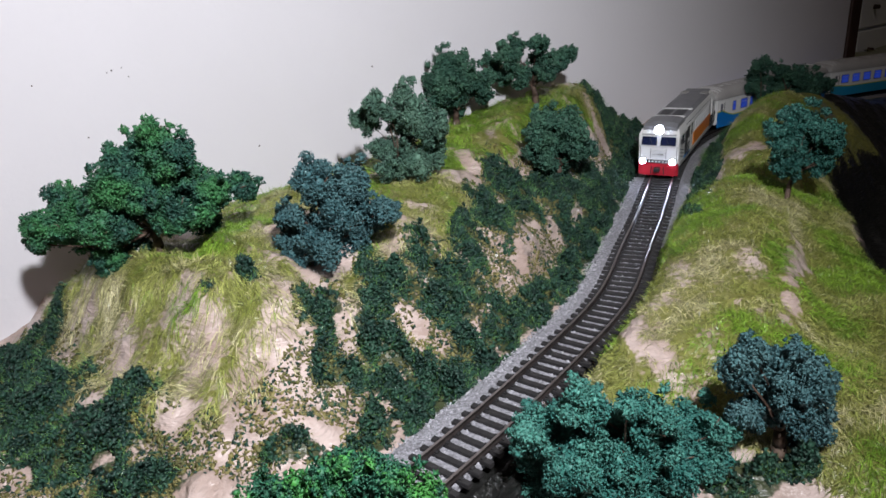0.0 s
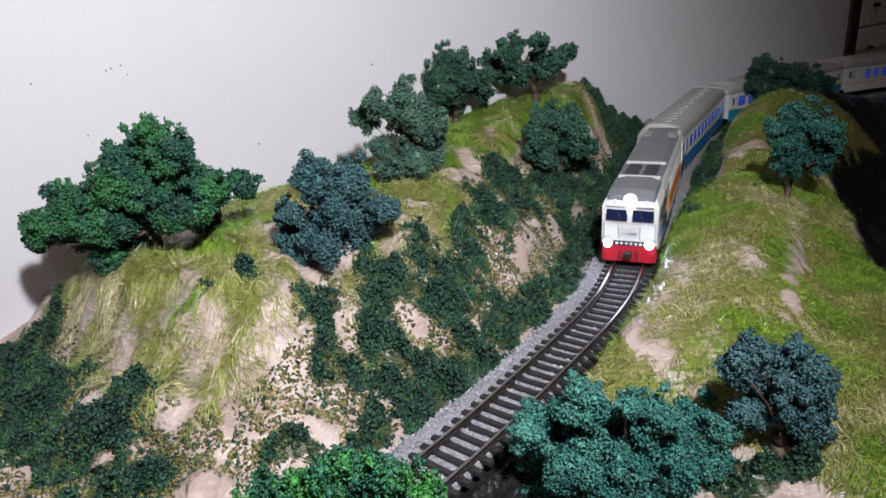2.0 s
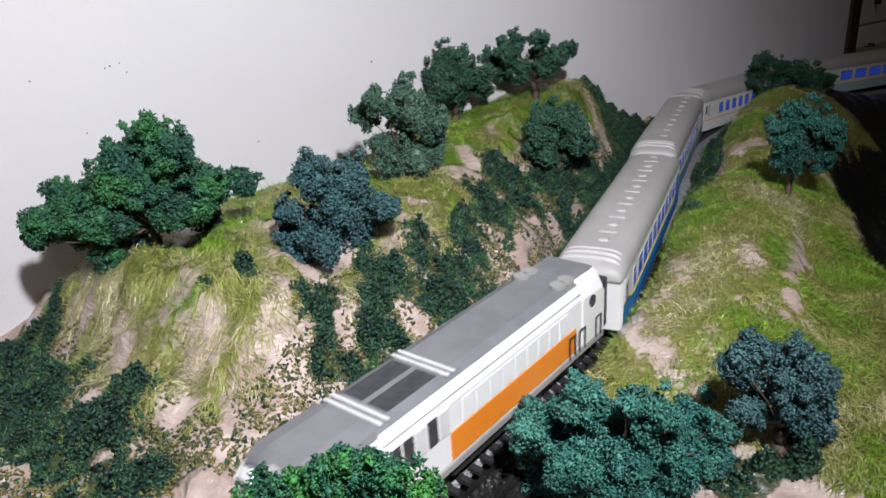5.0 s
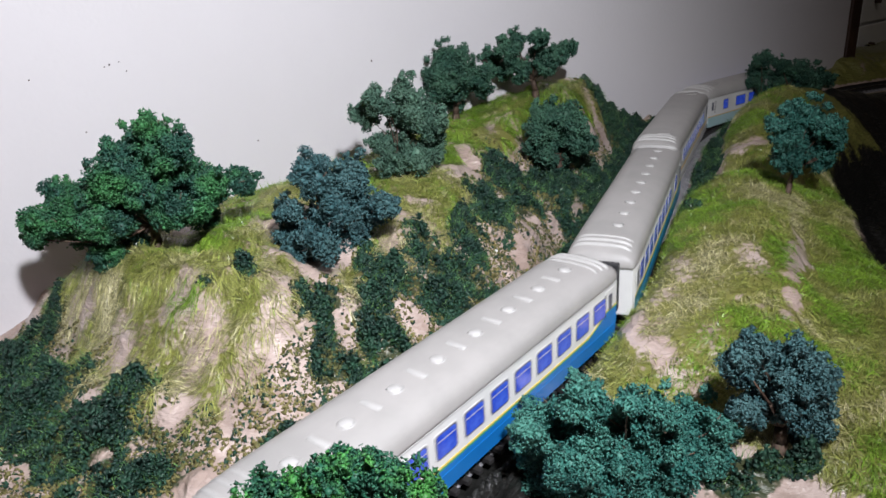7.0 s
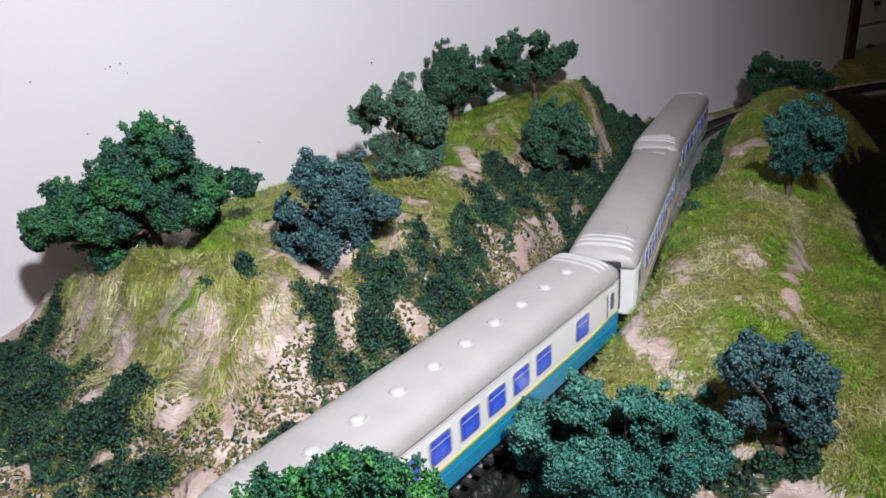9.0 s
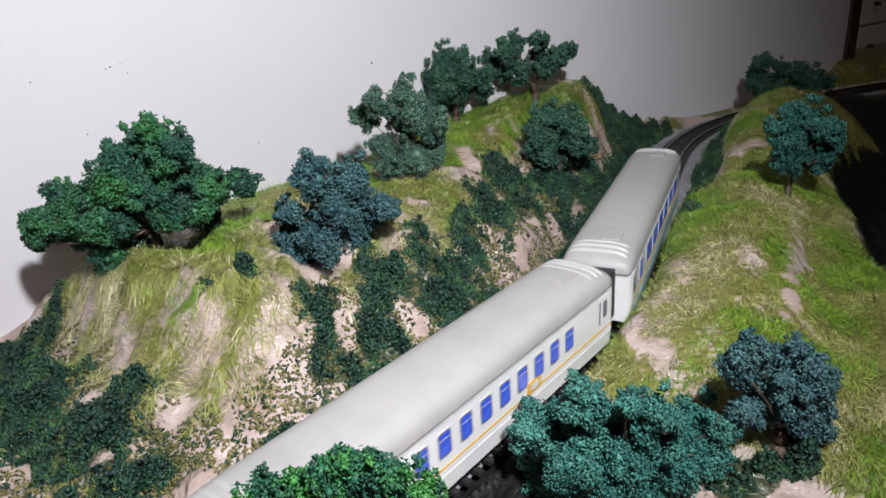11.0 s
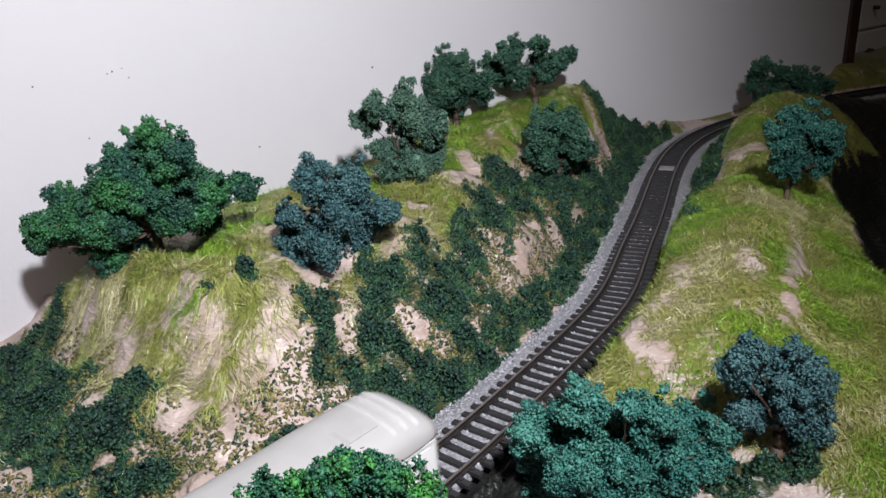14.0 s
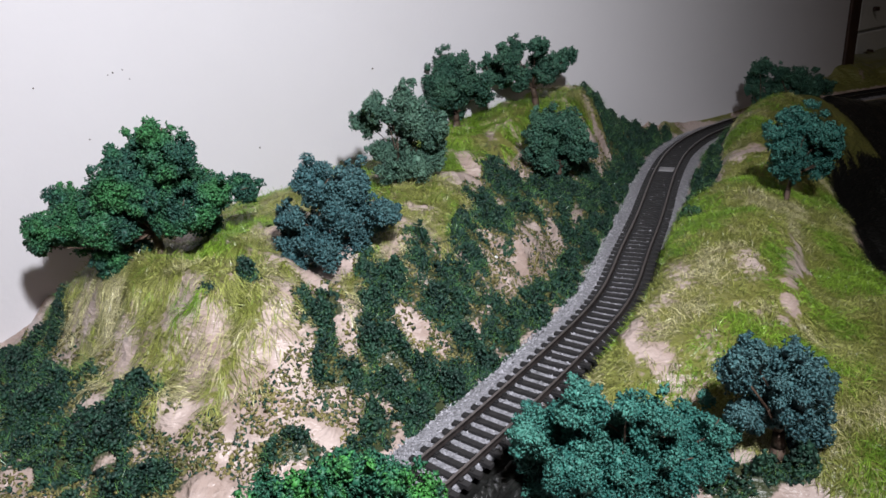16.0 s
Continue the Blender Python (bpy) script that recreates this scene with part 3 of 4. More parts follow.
SPECKS = ((-.058, .259, .017), (-.075, .242, .016), (-.101, .236, .013), (-.114, .236, .013), (-.045, .275, .012), (-.025, .308, .013), (.001, .302, .013),
          (.030, .366, .015), (.022, .380, .011), (-.083, .226, .010), (-.067, .255, .008))
GRASS_A = ((-.152, .322, .04, .027), (-.116, .276, .036, .02), (-.166, .314, .022, .032), (-.093, .283, .03, .023), (-.094, .256, .018, .012), (-.08, .296, .014, .026),
           (-.125, .337, .038, .031), (-.113, .397, .03, .033), (-.088, .434, .022, .033), (-.063, .476, .022, .033), (-.045, .437, .018, .024), (-.013, .428, .027, .032),
           (-.019, .371, .024, .028), (.004, .415, .015, .028), (-.047, .315, .005, .015), (-.028, .353, .013, .015), (-.18, .37, .035, .03), (-.215, .385, .02, .02))
GRASS_B = ((.025, .524, .021, .033), (.061, .571, .03, .033), (.088, .6, .021, .031), (.051, .528, .009, .025), (.117, .63, .027, .032), (.143, .642, .011, .027),
           (.201, .698, .008, .022), (.317, .817, .036, .015), (.007, .482, .011, .013), (.0, .52, .03, .03), (.25, .77, .02, .02))
SLIT = ((.196, .360, .0070, .011), (.189, .347, .0078, .011), (.182, .334, .0070, .011), (.175, .322, .0076, .010), (.168, .310, .0066, .010), (.161, .298, .0055, .009), (.153, .286, .005, .008), (.265, .413, .010, .012), (.258, .398, .006, .012))
THIN = ((.109, .307, .014, .029), (.114, .281, .014, .021), (.141, .311, .013, .020), (.122, .337, .010, .025), (.155, .326, .010, .022), (.094, .262, .014, .022))
BARE = SLIT + ((.085, .291, .005, .019), (.091, .300, .004, .009), (.144, .290, .003, .004), (.137, .300, .003, .004),
        (.094, .275, .006, .007), (.095, .219, .006, .011), (.108, .225, .007, .004), (.122, .208, .01, .004), (.243, .540, .022, .014), (.226, .600, .008, .034), (.24, .64, .007, .03))
ROCKS = ((-.062, .314, .009, .020), (-.048, .289, .005, .010), (-.062, .273, .003, .008), (-.020, .315, .004, .006), (-.049, .260, .010, .005),
         (-.028, .261, .012, .008), (-.002, .293, .005, .008), (.014, .317, .004, .006), (.032, .357, .009, .017), (.027, .373, .009, .017),
         (.061, .410, .019, .034), (.100, .481, .007, .019), (.138, .561, .012, .028), (.041, .519, .011, .045), (.058, .507, .010, .025),
         (.020, .478, .009, .026), (.145, .616, .009, .019), (.009, .411, .005, .012), (-.116, .254, .013, .008), (-.097, .239, .009, .010),
         (-.082, .243, .012, .009), (-.150, .291, .007, .010), (-.176, .233, .010, .009), (-.141, .233, .008, .004))
SHEER = ((-.105, .278, .016, .013), (-.073, .292, .011, .028), (-.077, .267, .013, .010), (-.160, .305, .016, .014), (-.025, .349, .012, .012),
         (-.013, .368, .009, .018), (.048, .542, .013, .045), (-.019, .367, .008, .022), (-.120, .300, .010, .010), (-.085, .255, .012, .010))


def field(rounds, x, y):
    """1 in the middle of the rounds, 0 at their ragged rims, below outside."""
    best = np.full(len(x), -9.0)
    for a, b, r, *q in rounds:
        best = np.maximum(best, 1 - np.hypot((x - a) / r, (y - b) / (q[0] if q else r)))
    return best


def ragged(x, y, scale, seed):
    return lattice(x, y, scale, seed)


def behind_wall(x, y):
    return (x - WA.x) * WN.x + (y - WA.y) * WN.y < .002


def from_wall(x, y):
    return (x - WA.x) * WN.x + (y - WA.y) * WN.y


def slope(x, y):
    e = .004
    return (land_z(x + e, y) - land_z(x - e, y)) / (2 * e), (land_z(x, y + e) - land_z(x, y - e)) / (2 * e)


def spread(n, x0, x1, y0, y1, rng):
    return rng.uniform(x0, x1, n), rng.uniform(y0, y1, n)


def verge(s, u):
    """Dark strips along the foot of the ballast: growth on the left, a narrow dark strip under the far bank."""
    left = np.where((s > 1.69) & (s < 2.25) & (u > .0245), .62 - np.abs(u - .036) / .015, -9.0)
    return np.maximum(left, np.where((s > 2.0) & (s < 2.45) & (u < -.026), .70 - np.abs(u + .036) / .012, -9.0))


def right_turf(s, u):
    return (u < np.where(s > 2.03, -.048, -.0195)) & (u > -.16) & (s > 1.765) & (s < 2.62)


def blades(x, y, length, width, lean, rng):
    """Bent two-step grass fibres that hang down the slope."""
    n = len(x)
    z = land_z(x, y)
    gx, gy = slope(x, y)
    g = np.hypot(gx, gy) + 1e-6
    k = lean * np.minimum(g, 1.2) / g
    d = np.stack([-gx * k + rng.normal(0, .38, n), -gy * k + rng.normal(0, .38, n), np.ones(n) * .85 + rng.normal(0, .2, n)], 1)
    d /= np.linalg.norm(d, axis=1)[:, None]
    d2 = d + np.stack([-gx * k * .7 + rng.normal(0, .3, n), -gy * k * .7 + rng.normal(0, .3, n), -.35 * np.ones(n)], 1)
    d2 /= np.linalg.norm(d2, axis=1)[:, None]
    a = rng.uniform(0, math.tau, n)
    w = np.stack([np.cos(a), np.sin(a), np.zeros(n)], 1) * (width * .5)[:, None]
    b = np.stack([x, y, z - .0004], 1)
    m = b + d * (length * .55)[:, None]
    t = m + d2 * (length * .45)[:, None]
    v = np.stack([b - w, b + w, m + w * .8, m - w * .8, t], 1).reshape(-1, 3)
    o = 5 * np.arange(n)[:, None]
    f = np.concatenate([o + np.array((0, 1, 2)), o + np.array((0, 2, 3)), o + np.array((3, 2, 4))])
    return v, f


def strands(x, y, length, width, lift, rng):
    """Long fibres combed down the slope: each follows the land a little above it and ends in a point."""
    n = len(x)
    gx, gy = slope(x, y)
    g = np.hypot(gx, gy) + 1e-6
    turn = 1.3 * ragged(x, y, 55, 4.4) + rng.normal(0, .42, n)
    down = np.minimum(g / .45, 1)
    a = rng.uniform(0, math.tau, n)
    dx = -gx / g * down + np.cos(a) * (1 - .8 * down)
    dy = -gy / g * down + np.sin(a) * (1 - .8 * down)
    dx, dy = dx * np.cos(turn) - dy * np.sin(turn), dx * np.sin(turn) + dy * np.cos(turn)
    k = np.hypot(dx, dy) + 1e-6
    dx, dy = dx / k, dy / k
    run = length / np.sqrt(1 + np.minimum(g, 2.2) ** 2)
    bend = rng.normal(0, .25, n)
    w = np.stack([-dy, dx, rng.normal(0, .35, n)], 1) * (width * .5)[:, None]
    pts = []
    for q, h in ((0, -.15), (.33, .75), (.68, 1.0), (1.0, .75)):
        px, py = x + (dx - dy * bend * q) * run * q, y + (dy + dx * bend * q) * run * q
        pts.append(np.stack([px, py, np.maximum(land_z(px, py), land_z(x, y) - length) + lift * h], 1))
    b, m, p, t = pts
    v = np.stack([b - w, b + w, m + w, m - w, p + w * .8, p - w * .8, t], 1).reshape(-1, 3)
    o = 7 * np.arange(n)[:, None]
    f = np.concatenate([o + np.array(c) for c in ((0, 1, 2), (0, 2, 3), (3, 2, 4), (3, 4, 5), (5, 4, 6))])
    return v, f


def grass_mat(name, a, b):
    return mat(name, a, 0.36, second=b, scale=60, island=0.62)


G_STRAW = grass_mat("grass_straw", (0.46, 0.42, 0.24), (0.32, 0.30, 0.13))
G_OLIVE = grass_mat("grass_olive", (0.29, 0.30, 0.09), (0.19, 0.21, 0.045))
G_GREEN = grass_mat("grass_green", (0.20, 0.32, 0.035), (0.13, 0.23, 0.025))
G_DARK = grass_mat("grass_dark_green", (0.06, 0.16, 0.05), (0.13, 0.25, 0.075))
C_DARK = leaf_mat("scatter_dark_green", (0.007, 0.032, 0.022), (0.018, 0.064, 0.036), 120)
C_YELLOW = leaf_mat("scatter_mustard", (0.20, 0.17, 0.06), (0.10, 0.10, 0.03))


def paint_land():
    """Undercoats below the cover; plain black past the layout's edge, black for shade beside the rails. Each is a field
    on the land's points.
    """
    me = ground.data
    mx, my = XX.ravel(), YY.ravel()
    s, u = SS, UU
    rag = ragged(mx, my, 60, 2.0) * .8
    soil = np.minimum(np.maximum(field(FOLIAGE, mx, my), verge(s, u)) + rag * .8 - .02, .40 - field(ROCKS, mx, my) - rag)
    worn = np.minimum(field(THIN, mx, my), .35) * .5
    right = np.where(right_turf(s, u), .3 - np.maximum(field(BARE, mx, my), worn) - rag, -.5)
    turf = np.maximum(right, field(GRASS_B, mx, my) + rag - .1)
    turf = np.maximum(turf, .5 * (field(GRASS_A, mx, my) + rag) - .10 - .6 * np.maximum(field(SHEER, mx, my) + .25, 0))
    turf = np.maximum(turf, np.where((s > 2.33) & (np.abs(u) > .032), .45 + rag, -1.0))
    # plain black past the bank's outer edge and inside the far curve
    black = np.where(s > 1.93, (-u - .128 - .012 * rag) * 60, -1.0)
    black = np.maximum(black, np.where(s > 2.42, (-u - .040) * 60, -1.0))
    # darkness of the hollow beside the near rail, painted black
    black = np.maximum(black, np.where((s < 1.735) & (u > -.05) & (u < -.012), .5, -1.0))
    # shade between the right rail and the bank, put into the ground colour
    black = np.maximum(black, np.where((s < 1.97) & (u > -.0195) & (u < -.008), .5, -1.0))
    for name, value in (("soil", soil), ("turf", turf), ("black", black)):
        a = me.attributes.new(name, "FLOAT", "POINT")
        a.data.foreach_set("value", np.clip(value, -1, 1).astype(np.float32))
    nt = M_ROCK.node_tree
    b = nt.nodes["Principled BSDF"]
    last = b.inputs["Base Color"].links[0].from_socket
    co = nt.nodes.new("ShaderNodeTexCoord")
    n = nt.nodes.new("ShaderNodeTexNoise")
    n.inputs["Scale"].default_value, n.inputs["Detail"].default_value = 330, 4
    nt.links.new(co.outputs["Object"], n.inputs["Vector"])
    n2 = nt.nodes.new("ShaderNodeTexNoise")
    n2.inputs["Scale"].default_value, n2.inputs["Detail"].default_value = 90, 5
    nt.links.new(co.outputs["Object"], n2.inputs["Vector"])
    rough = None
    for name, c0, c1 in (("turf", (0.24, 0.22, 0.07), (0.13, 0.15, 0.03)), ("soil", (0.020, 0.035, 0.016), (0.075, 0.075, 0.035)), ("black", (0.010, 0.010, 0.010), (0.018, 0.018, 0.016))):
        at = nt.nodes.new("ShaderNodeAttribute")
        at.attribute_name = name
        add = nt.nodes.new("ShaderNodeMath")
        add.operation = "MULTIPLY_ADD"
        add.inputs[1].default_value = 1.1
        nt.links.new(n.outputs["Fac"], add.inputs[0])
        nt.links.new(at.outputs["Fac"], add.inputs[2])
        r = nt.nodes.new("ShaderNodeMapRange")
        r.inputs["From Min"].default_value, r.inputs["From Max"].default_value = .50, .68
        nt.links.new(add.outputs[0], r.inputs["Value"])
        own = nt.nodes.new("ShaderNodeMix")
        own.data_type = "RGBA"
        own.inputs[6].default_value, own.inputs[7].default_value = (*c0, 1), (*c1, 1)
        nt.links.new(n2.outputs["Fac"], own.inputs[0])
        x = nt.nodes.new("ShaderNodeMix")
        x.data_type = "RGBA"
        nt.links.new(r.outputs["Result"], x.inputs[0])
        nt.links.new(last, x.inputs[6])
        nt.links.new(own.outputs[2], x.inputs[7])
        last = x.outputs[2]
    nt.links.new(last, b.inputs["Base Color"])


def build_cover():
    rng = np.random.default_rng(11)
    # grass fibres
    x, y = spread(1500000, -.30, .36, .15, .90, rng)
    s, u = to_su(x, y)
    rag = ragged(x, y, 90, 2.0) * .8
    fine = ragged(x, y, 260, 5.0)
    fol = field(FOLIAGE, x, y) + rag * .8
    bare = field(ROCKS, x, y) + rag * .9 + fine * .3
    left = (np.maximum(field(GRASS_A, x, y), field(GRASS_B, x, y)) + rag * .7 + fine * .5 > .02) & (u > .033)
    left |= (from_wall(x, y) < .055 + .02 * rag) & (s > 1.69) & (s < 2.12) & (fine > -.35) & (u > .05)
    right = right_turf(s, u) & (field(BARE, x, y) + rag * .8 < .1) & ~((u < -.128 - .012 * rag) & (s > 1.93))
    keep = (left & (bare < .25) | right) & (fol < .25) & ~behind_wall(x, y)
    keep &= ~((field(THIN, x, y) + rag * .6 > .08) & (rng.random(len(x)) < np.clip(.45 - fine, .15, .9)))
    far = y > .62
    keep &= ~(far & (rng.random(len(x)) < .6))
    tone = ragged(x, y, 28, 9.0) + .35 * fine
    top = land_z(x, y)
    green = np.where(u > 0, (y > .45) * .35 + (top > .045) * .30 - .12, np.where((s > 1.9) & (s < 2.02) & (u > -.085), .42, .16))
    green = np.where(field(THIN, x, y) > -.1, -.15, green)
    kind = np.where(tone + green > .30, 2, np.where(tone + green > -.08, 1, 0))
    sheer = field(SHEER, x, y) + rag * .5
    share = np.where(u > 0, np.where(y > .42, .50, np.where(sheer > 0, .16, .40 + .40 * (top > .045))), np.where(field(THIN, x, y) + rag * .6 > .08, .34, .60))
    share = share * np.clip(1 + 1.2 * fine, .3, 1.8)
    keep &= rng.random(len(x)) < share
    kind = np.where((kind == 2) & (u > 0) & (y < .42) & (top < .042), 1, kind)
    kind = np.where((sheer > .1) & (u > 0) & (kind == 1) & (rng.random(len(x)) < .6), 0, kind)
    lying = rng.random(len(x)) < np.where(u > 0, .86, .62)
    names = (("straw_grass", G_STRAW, "dry straw-coloured static grass on the slopes"), ("olive_grass", G_OLIVE, "olive green static grass on the slopes"),
             ("green_grass", G_GREEN, "bright green static grass on the hilltops"))
    for k, (name, m, label) in enumerate(names):
        i = np.where(keep & (kind == k) & ~lying)[0]
        n = len(i)
        v, f = blades(x[i], y[i], np.where(u[i] > 0, rng.uniform(.0030, .0080, n), rng.uniform(.0024, .0056, n)), rng.uniform(.0002, .00038, n), .8, rng)
        i = np.where(keep & (kind == k) & lying)[0]
        n = len(i)
        tall = np.where(u[i] > 0, rng.uniform(.0060, .0135, n), rng.uniform(.0040, .0085, n))
        v2, f2 = strands(x[i], y[i], tall, rng.uniform(.00018, .00034, n), rng.uniform(.0005, .0026, n), rng)
        v, f = np.vstack([v, v2]), np.vstack([f, f2 + len(v)])
        tagged(new(name, fast_mesh(name, v, f, [m])), label, "grass", kind="stuff")
    # dark foliage: crumbs heaped in the patches, and fibres among them
    fx, fy = spread(1500000, -.27, .28, .18, .78, rng)
    fs, fu = to_su(fx, fy)
    rag = ragged(fx, fy, 90, 2.0) * .8
    heap = ragged(fx, fy, 95, 6.0) * .85 + ragged(fx, fy, 240, 7.0) * .4
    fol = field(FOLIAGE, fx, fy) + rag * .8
    fol = np.maximum(fol, verge(fs, fu) + rag * .8)
    bare = np.minimum(field(ROCKS, fx, fy), 1 - 9 * (fu < .045)) + rag * .9
    ok = (fol > .02) & (bare < .25) & (np.abs(fu) > .0245) & ~behind_wall(fx, fy) & (rng.random(len(fx)) < np.clip(.16 + 1.6 * (heap + .17), .03, 1.0))
    i = np.where(ok)[0]
    h = np.clip(heap[i] + .45, 0, 1) * np.clip(fol[i] * 2.2, .15, 1) * .0115
    c = np.stack([fx[i], fy[i], land_z(fx[i], fy[i]) + rng.random(len(i)) * h], 1)
    v, f = crumbs(c, .00045 + .0009 * rng.random(len(i)) ** 1.6, rng)
    tagged(new("ground_foliage", fast_mesh("ground_foliage", v, f, [C_DARK])), "dark green clumped ground foliage on the rock", "foliage", kind="stuff")
    j = i[rng.random(len(i)) < .38]
    v, f = blades(fx[j], fy[j], rng.uniform(.004, .0095, len(j)), rng.uniform(.00018, .0003, len(j)), .5, rng)
    tagged(new("dark_grass", fast_mesh("dark_grass", v, f, [G_DARK])), "fine dark green fibres among the ground foliage", "grass", kind="stuff")
    # crumbs scattered thinly over the bare rock
    sp = field(SPECKS, fx, fy) + rag * .6
    edge = ((fol > -.35) & (fol < .1) | (fol > .02) & (heap < -.12)) & (fu > .029)
    for name, m, label, share in (("dark_crumbs", C_DARK, "loose dark green crumbs on bare rock", .034), ("mustard_crumbs", C_YELLOW, "loose mustard coloured turf crumbs", .080)):
        q = np.where(((sp > .1) & (rng.random(len(fx)) < share * 1.6) | edge & (rng.random(len(fx)) < share * (1.0 + 1.5 * (heap > .1)))) & (np.abs(fu) > .031) & ~behind_wall(fx, fy))[0]
        c = np.stack([fx[q], fy[q], land_z(fx[q], fy[q]) + .0003], 1)
        v, f = crumbs(c, rng.uniform(.0004, .0011, len(q)), rng)
        tagged(new(name, fast_mesh(name, v, f, [m])), label, "scatter", kind="stuff")
    # ballast stones
    n = 16000
    bs, bu = rng.uniform(1.55, 2.30, n), rng.uniform(-.026, .030, n)
    bu = np.where(rng.random(n) < .5, rng.uniform(.0155, .030, n), bu)
    keep = ~((bu < -.0095) & (bs < 1.99))
    c = np.array([plan(a, b, -.0006 if abs(b) < .016 else -.0012 - max(0, abs(b) - .022) * .25) for a, b in zip(bs[keep], bu[keep])])
    v, f = crumbs(c, rng.uniform(.0003, .0008, len(c)), rng)
    tagged(new("ballast_stones", fast_mesh("ballast_stones", v, f, [M_STONE])), "light grey crushed ballast stones beside the rails", "ballast", kind="stuff")


def build_pebbles():
    for x, y, r in ((-.0165, .2455, .0017), (.0335, .3155, .0014), (.036, .3145, .0010), (.03, .375, .0013)):
        rng = np.random.default_rng(int(r * 1e5))
        bm = bmesh.new()
        bmesh.ops.create_icosphere(bm, subdivisions=2, radius=r)
        for v in bm.verts:
            v.co *= 1 + .35 * noise.noise(v.co * 900)
            v.co.z *= .7
        ob = part("pebble", bm, M_PALE, None, smooth=True)
        ob.location = (x, y, float(land_z(x, y)) + r * .4)
        tagged(ob, "small white chip lying beside the track", "pebble", "white chips")


M_PALE = mat("white_chip", (0.75, 0.74, 0.72), 0.6, second=(0.6, 0.58, 0.56), scale=400)
M_STONE = mat("ballast_stone", (0.38, 0.37, 0.40), 0.85, island=0.45)
paint_land()
build_cover()
build_pebbles()
T_WHITE = mat("carriage_white", (0.72, 0.71, 0.70), 0.35, second=(0.66, 0.65, 0.64), scale=25, coat=0.2)
T_ROOF = mat("carriage_roof_grey", (0.37, 0.35, 0.34), 0.5, second=(0.33, 0.315, 0.305), scale=40, bump=0.05, bump_scale=200)
T_VENT = mat("roof_vent_pale", (0.60, 0.59, 0.58), 0.5, second=(0.5, 0.5, 0.5), scale=90)
T_RIB = mat("roof_fitting_pale", (0.47, 0.455, 0.445), 0.45, second=(0.43, 0.42, 0.41), scale=90)
T_BLUE = mat("livery_blue", (0.008, 0.17, 0.50), 0.35, coat=0.2, second=(0.008, 0.15, 0.46), scale=30)
T_TEAL = mat("livery_teal", (0.010, 0.22, 0.42), 0.35, coat=0.2, second=(0.02, 0.23, 0.36), scale=30)
T_PALE = mat("livery_pale_teal", (0.38, 0.53, 0.55), 0.35, coat=0.2, second=(0.33, 0.5, 0.52), scale=30)
T_GREEN = mat("livery_green", (0.06, 0.30, 0.16), 0.4)
T_YELLOW = mat("livery_yellow", (0.62, 0.50, 0.12), 0.4)
T_ORANGE = mat("livery_orange", (0.72, 0.22, 0.02), 0.4, second=(0.68, 0.2, 0.02), scale=40)
T_AMBER = mat("livery_amber", (0.62, 0.36, 0.04), 0.4)
T_FRAME = mat("window_frame_grey", (0.10, 0.10, 0.13), 0.4)
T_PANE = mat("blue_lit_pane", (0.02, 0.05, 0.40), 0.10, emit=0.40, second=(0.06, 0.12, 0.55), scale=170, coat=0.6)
T_BLACK = mat("underframe_black", (0.012, 0.012, 0.013), 0.7, second=(0.02, 0.02, 0.02), scale=200)
T_GAP = mat("gangway_rubber", (0.02, 0.02, 0.022), 0.8)
T_GLASS = mat("cab_glass", (0.01, 0.015, 0.05), 0.05, coat=1.0)
T_HOOD = mat("hood_grey", (0.14, 0.14, 0.15), 0.45, second=(0.17, 0.17, 0.18), scale=60)
T_GRILLE = mat("grille_dark", (0.03, 0.03, 0.035), 0.5, second=(0.05, 0.05, 0.055), scale=400)
T_RED = mat("pilot_red", (0.42, 0.015, 0.03), 0.4, second=(0.36, 0.012, 0.025), scale=60)
T_STEEL = mat("wheel_steel", (0.12, 0.12, 0.12), 0.35, 0.9)
T_LIGHT = mat("headlight_glow", (0.62, 0.74, 1.0), 0.3, emit=70)
T_SILL = mat("sill_grey", (0.30, 0.29, 0.28), 0.5, second=(0.26, 0.25, 0.24), scale=60)
RAIL_TOP = .0034


def rounded_profile(w, z0, z1, ztop, n=14, tumble=.0):
    """Half-round roofed cross-section, from the lower left side over the roof to the lower right."""
    pts = [(-w + tumble, z0), (-w, z0 + .006), (-w, z1)]
    for k in range(1, n):
        a = math.pi * k / n
        c, s_ = math.cos(a), math.sin(a)
        pts.append((-w * math.copysign(abs(c) ** .62, c), z1 + (ztop - z1) * abs(s_) ** .80))
    return pts + [(w, z1), (w, z0 + .006), (w - tumble, z0)]


def loft(bm, stations, closed_ends=True):
    """stations: (x, profile); joins equal-length profiles along x."""
    rows = [[bm.verts.new((x, y, z)) for y, z in prof] for x, prof in stations]
    for a, b in zip(rows[:-1], rows[1:]):
        for k in range(len(a) - 1):
            bm.faces.new((a[k], b[k], b[k + 1], a[k + 1]))
        bm.faces.new((a[-1], b[-1], b[0], a[0]))
    if closed_ends:
        bm.faces.new(rows[0])
        bm.faces.new(rows[-1][::-1])
    bmesh.ops.recalc_face_normals(bm, faces=bm.faces)
    return bm


def disc(bm, c, axis_y, r, h, n=14):
    tube(bm, (c[0], c[1] - h / 2 * axis_y, c[2]), (c[0], c[1] + h / 2 * axis_y, c[2]), r, r, n)
    return bm


WHEELS = []


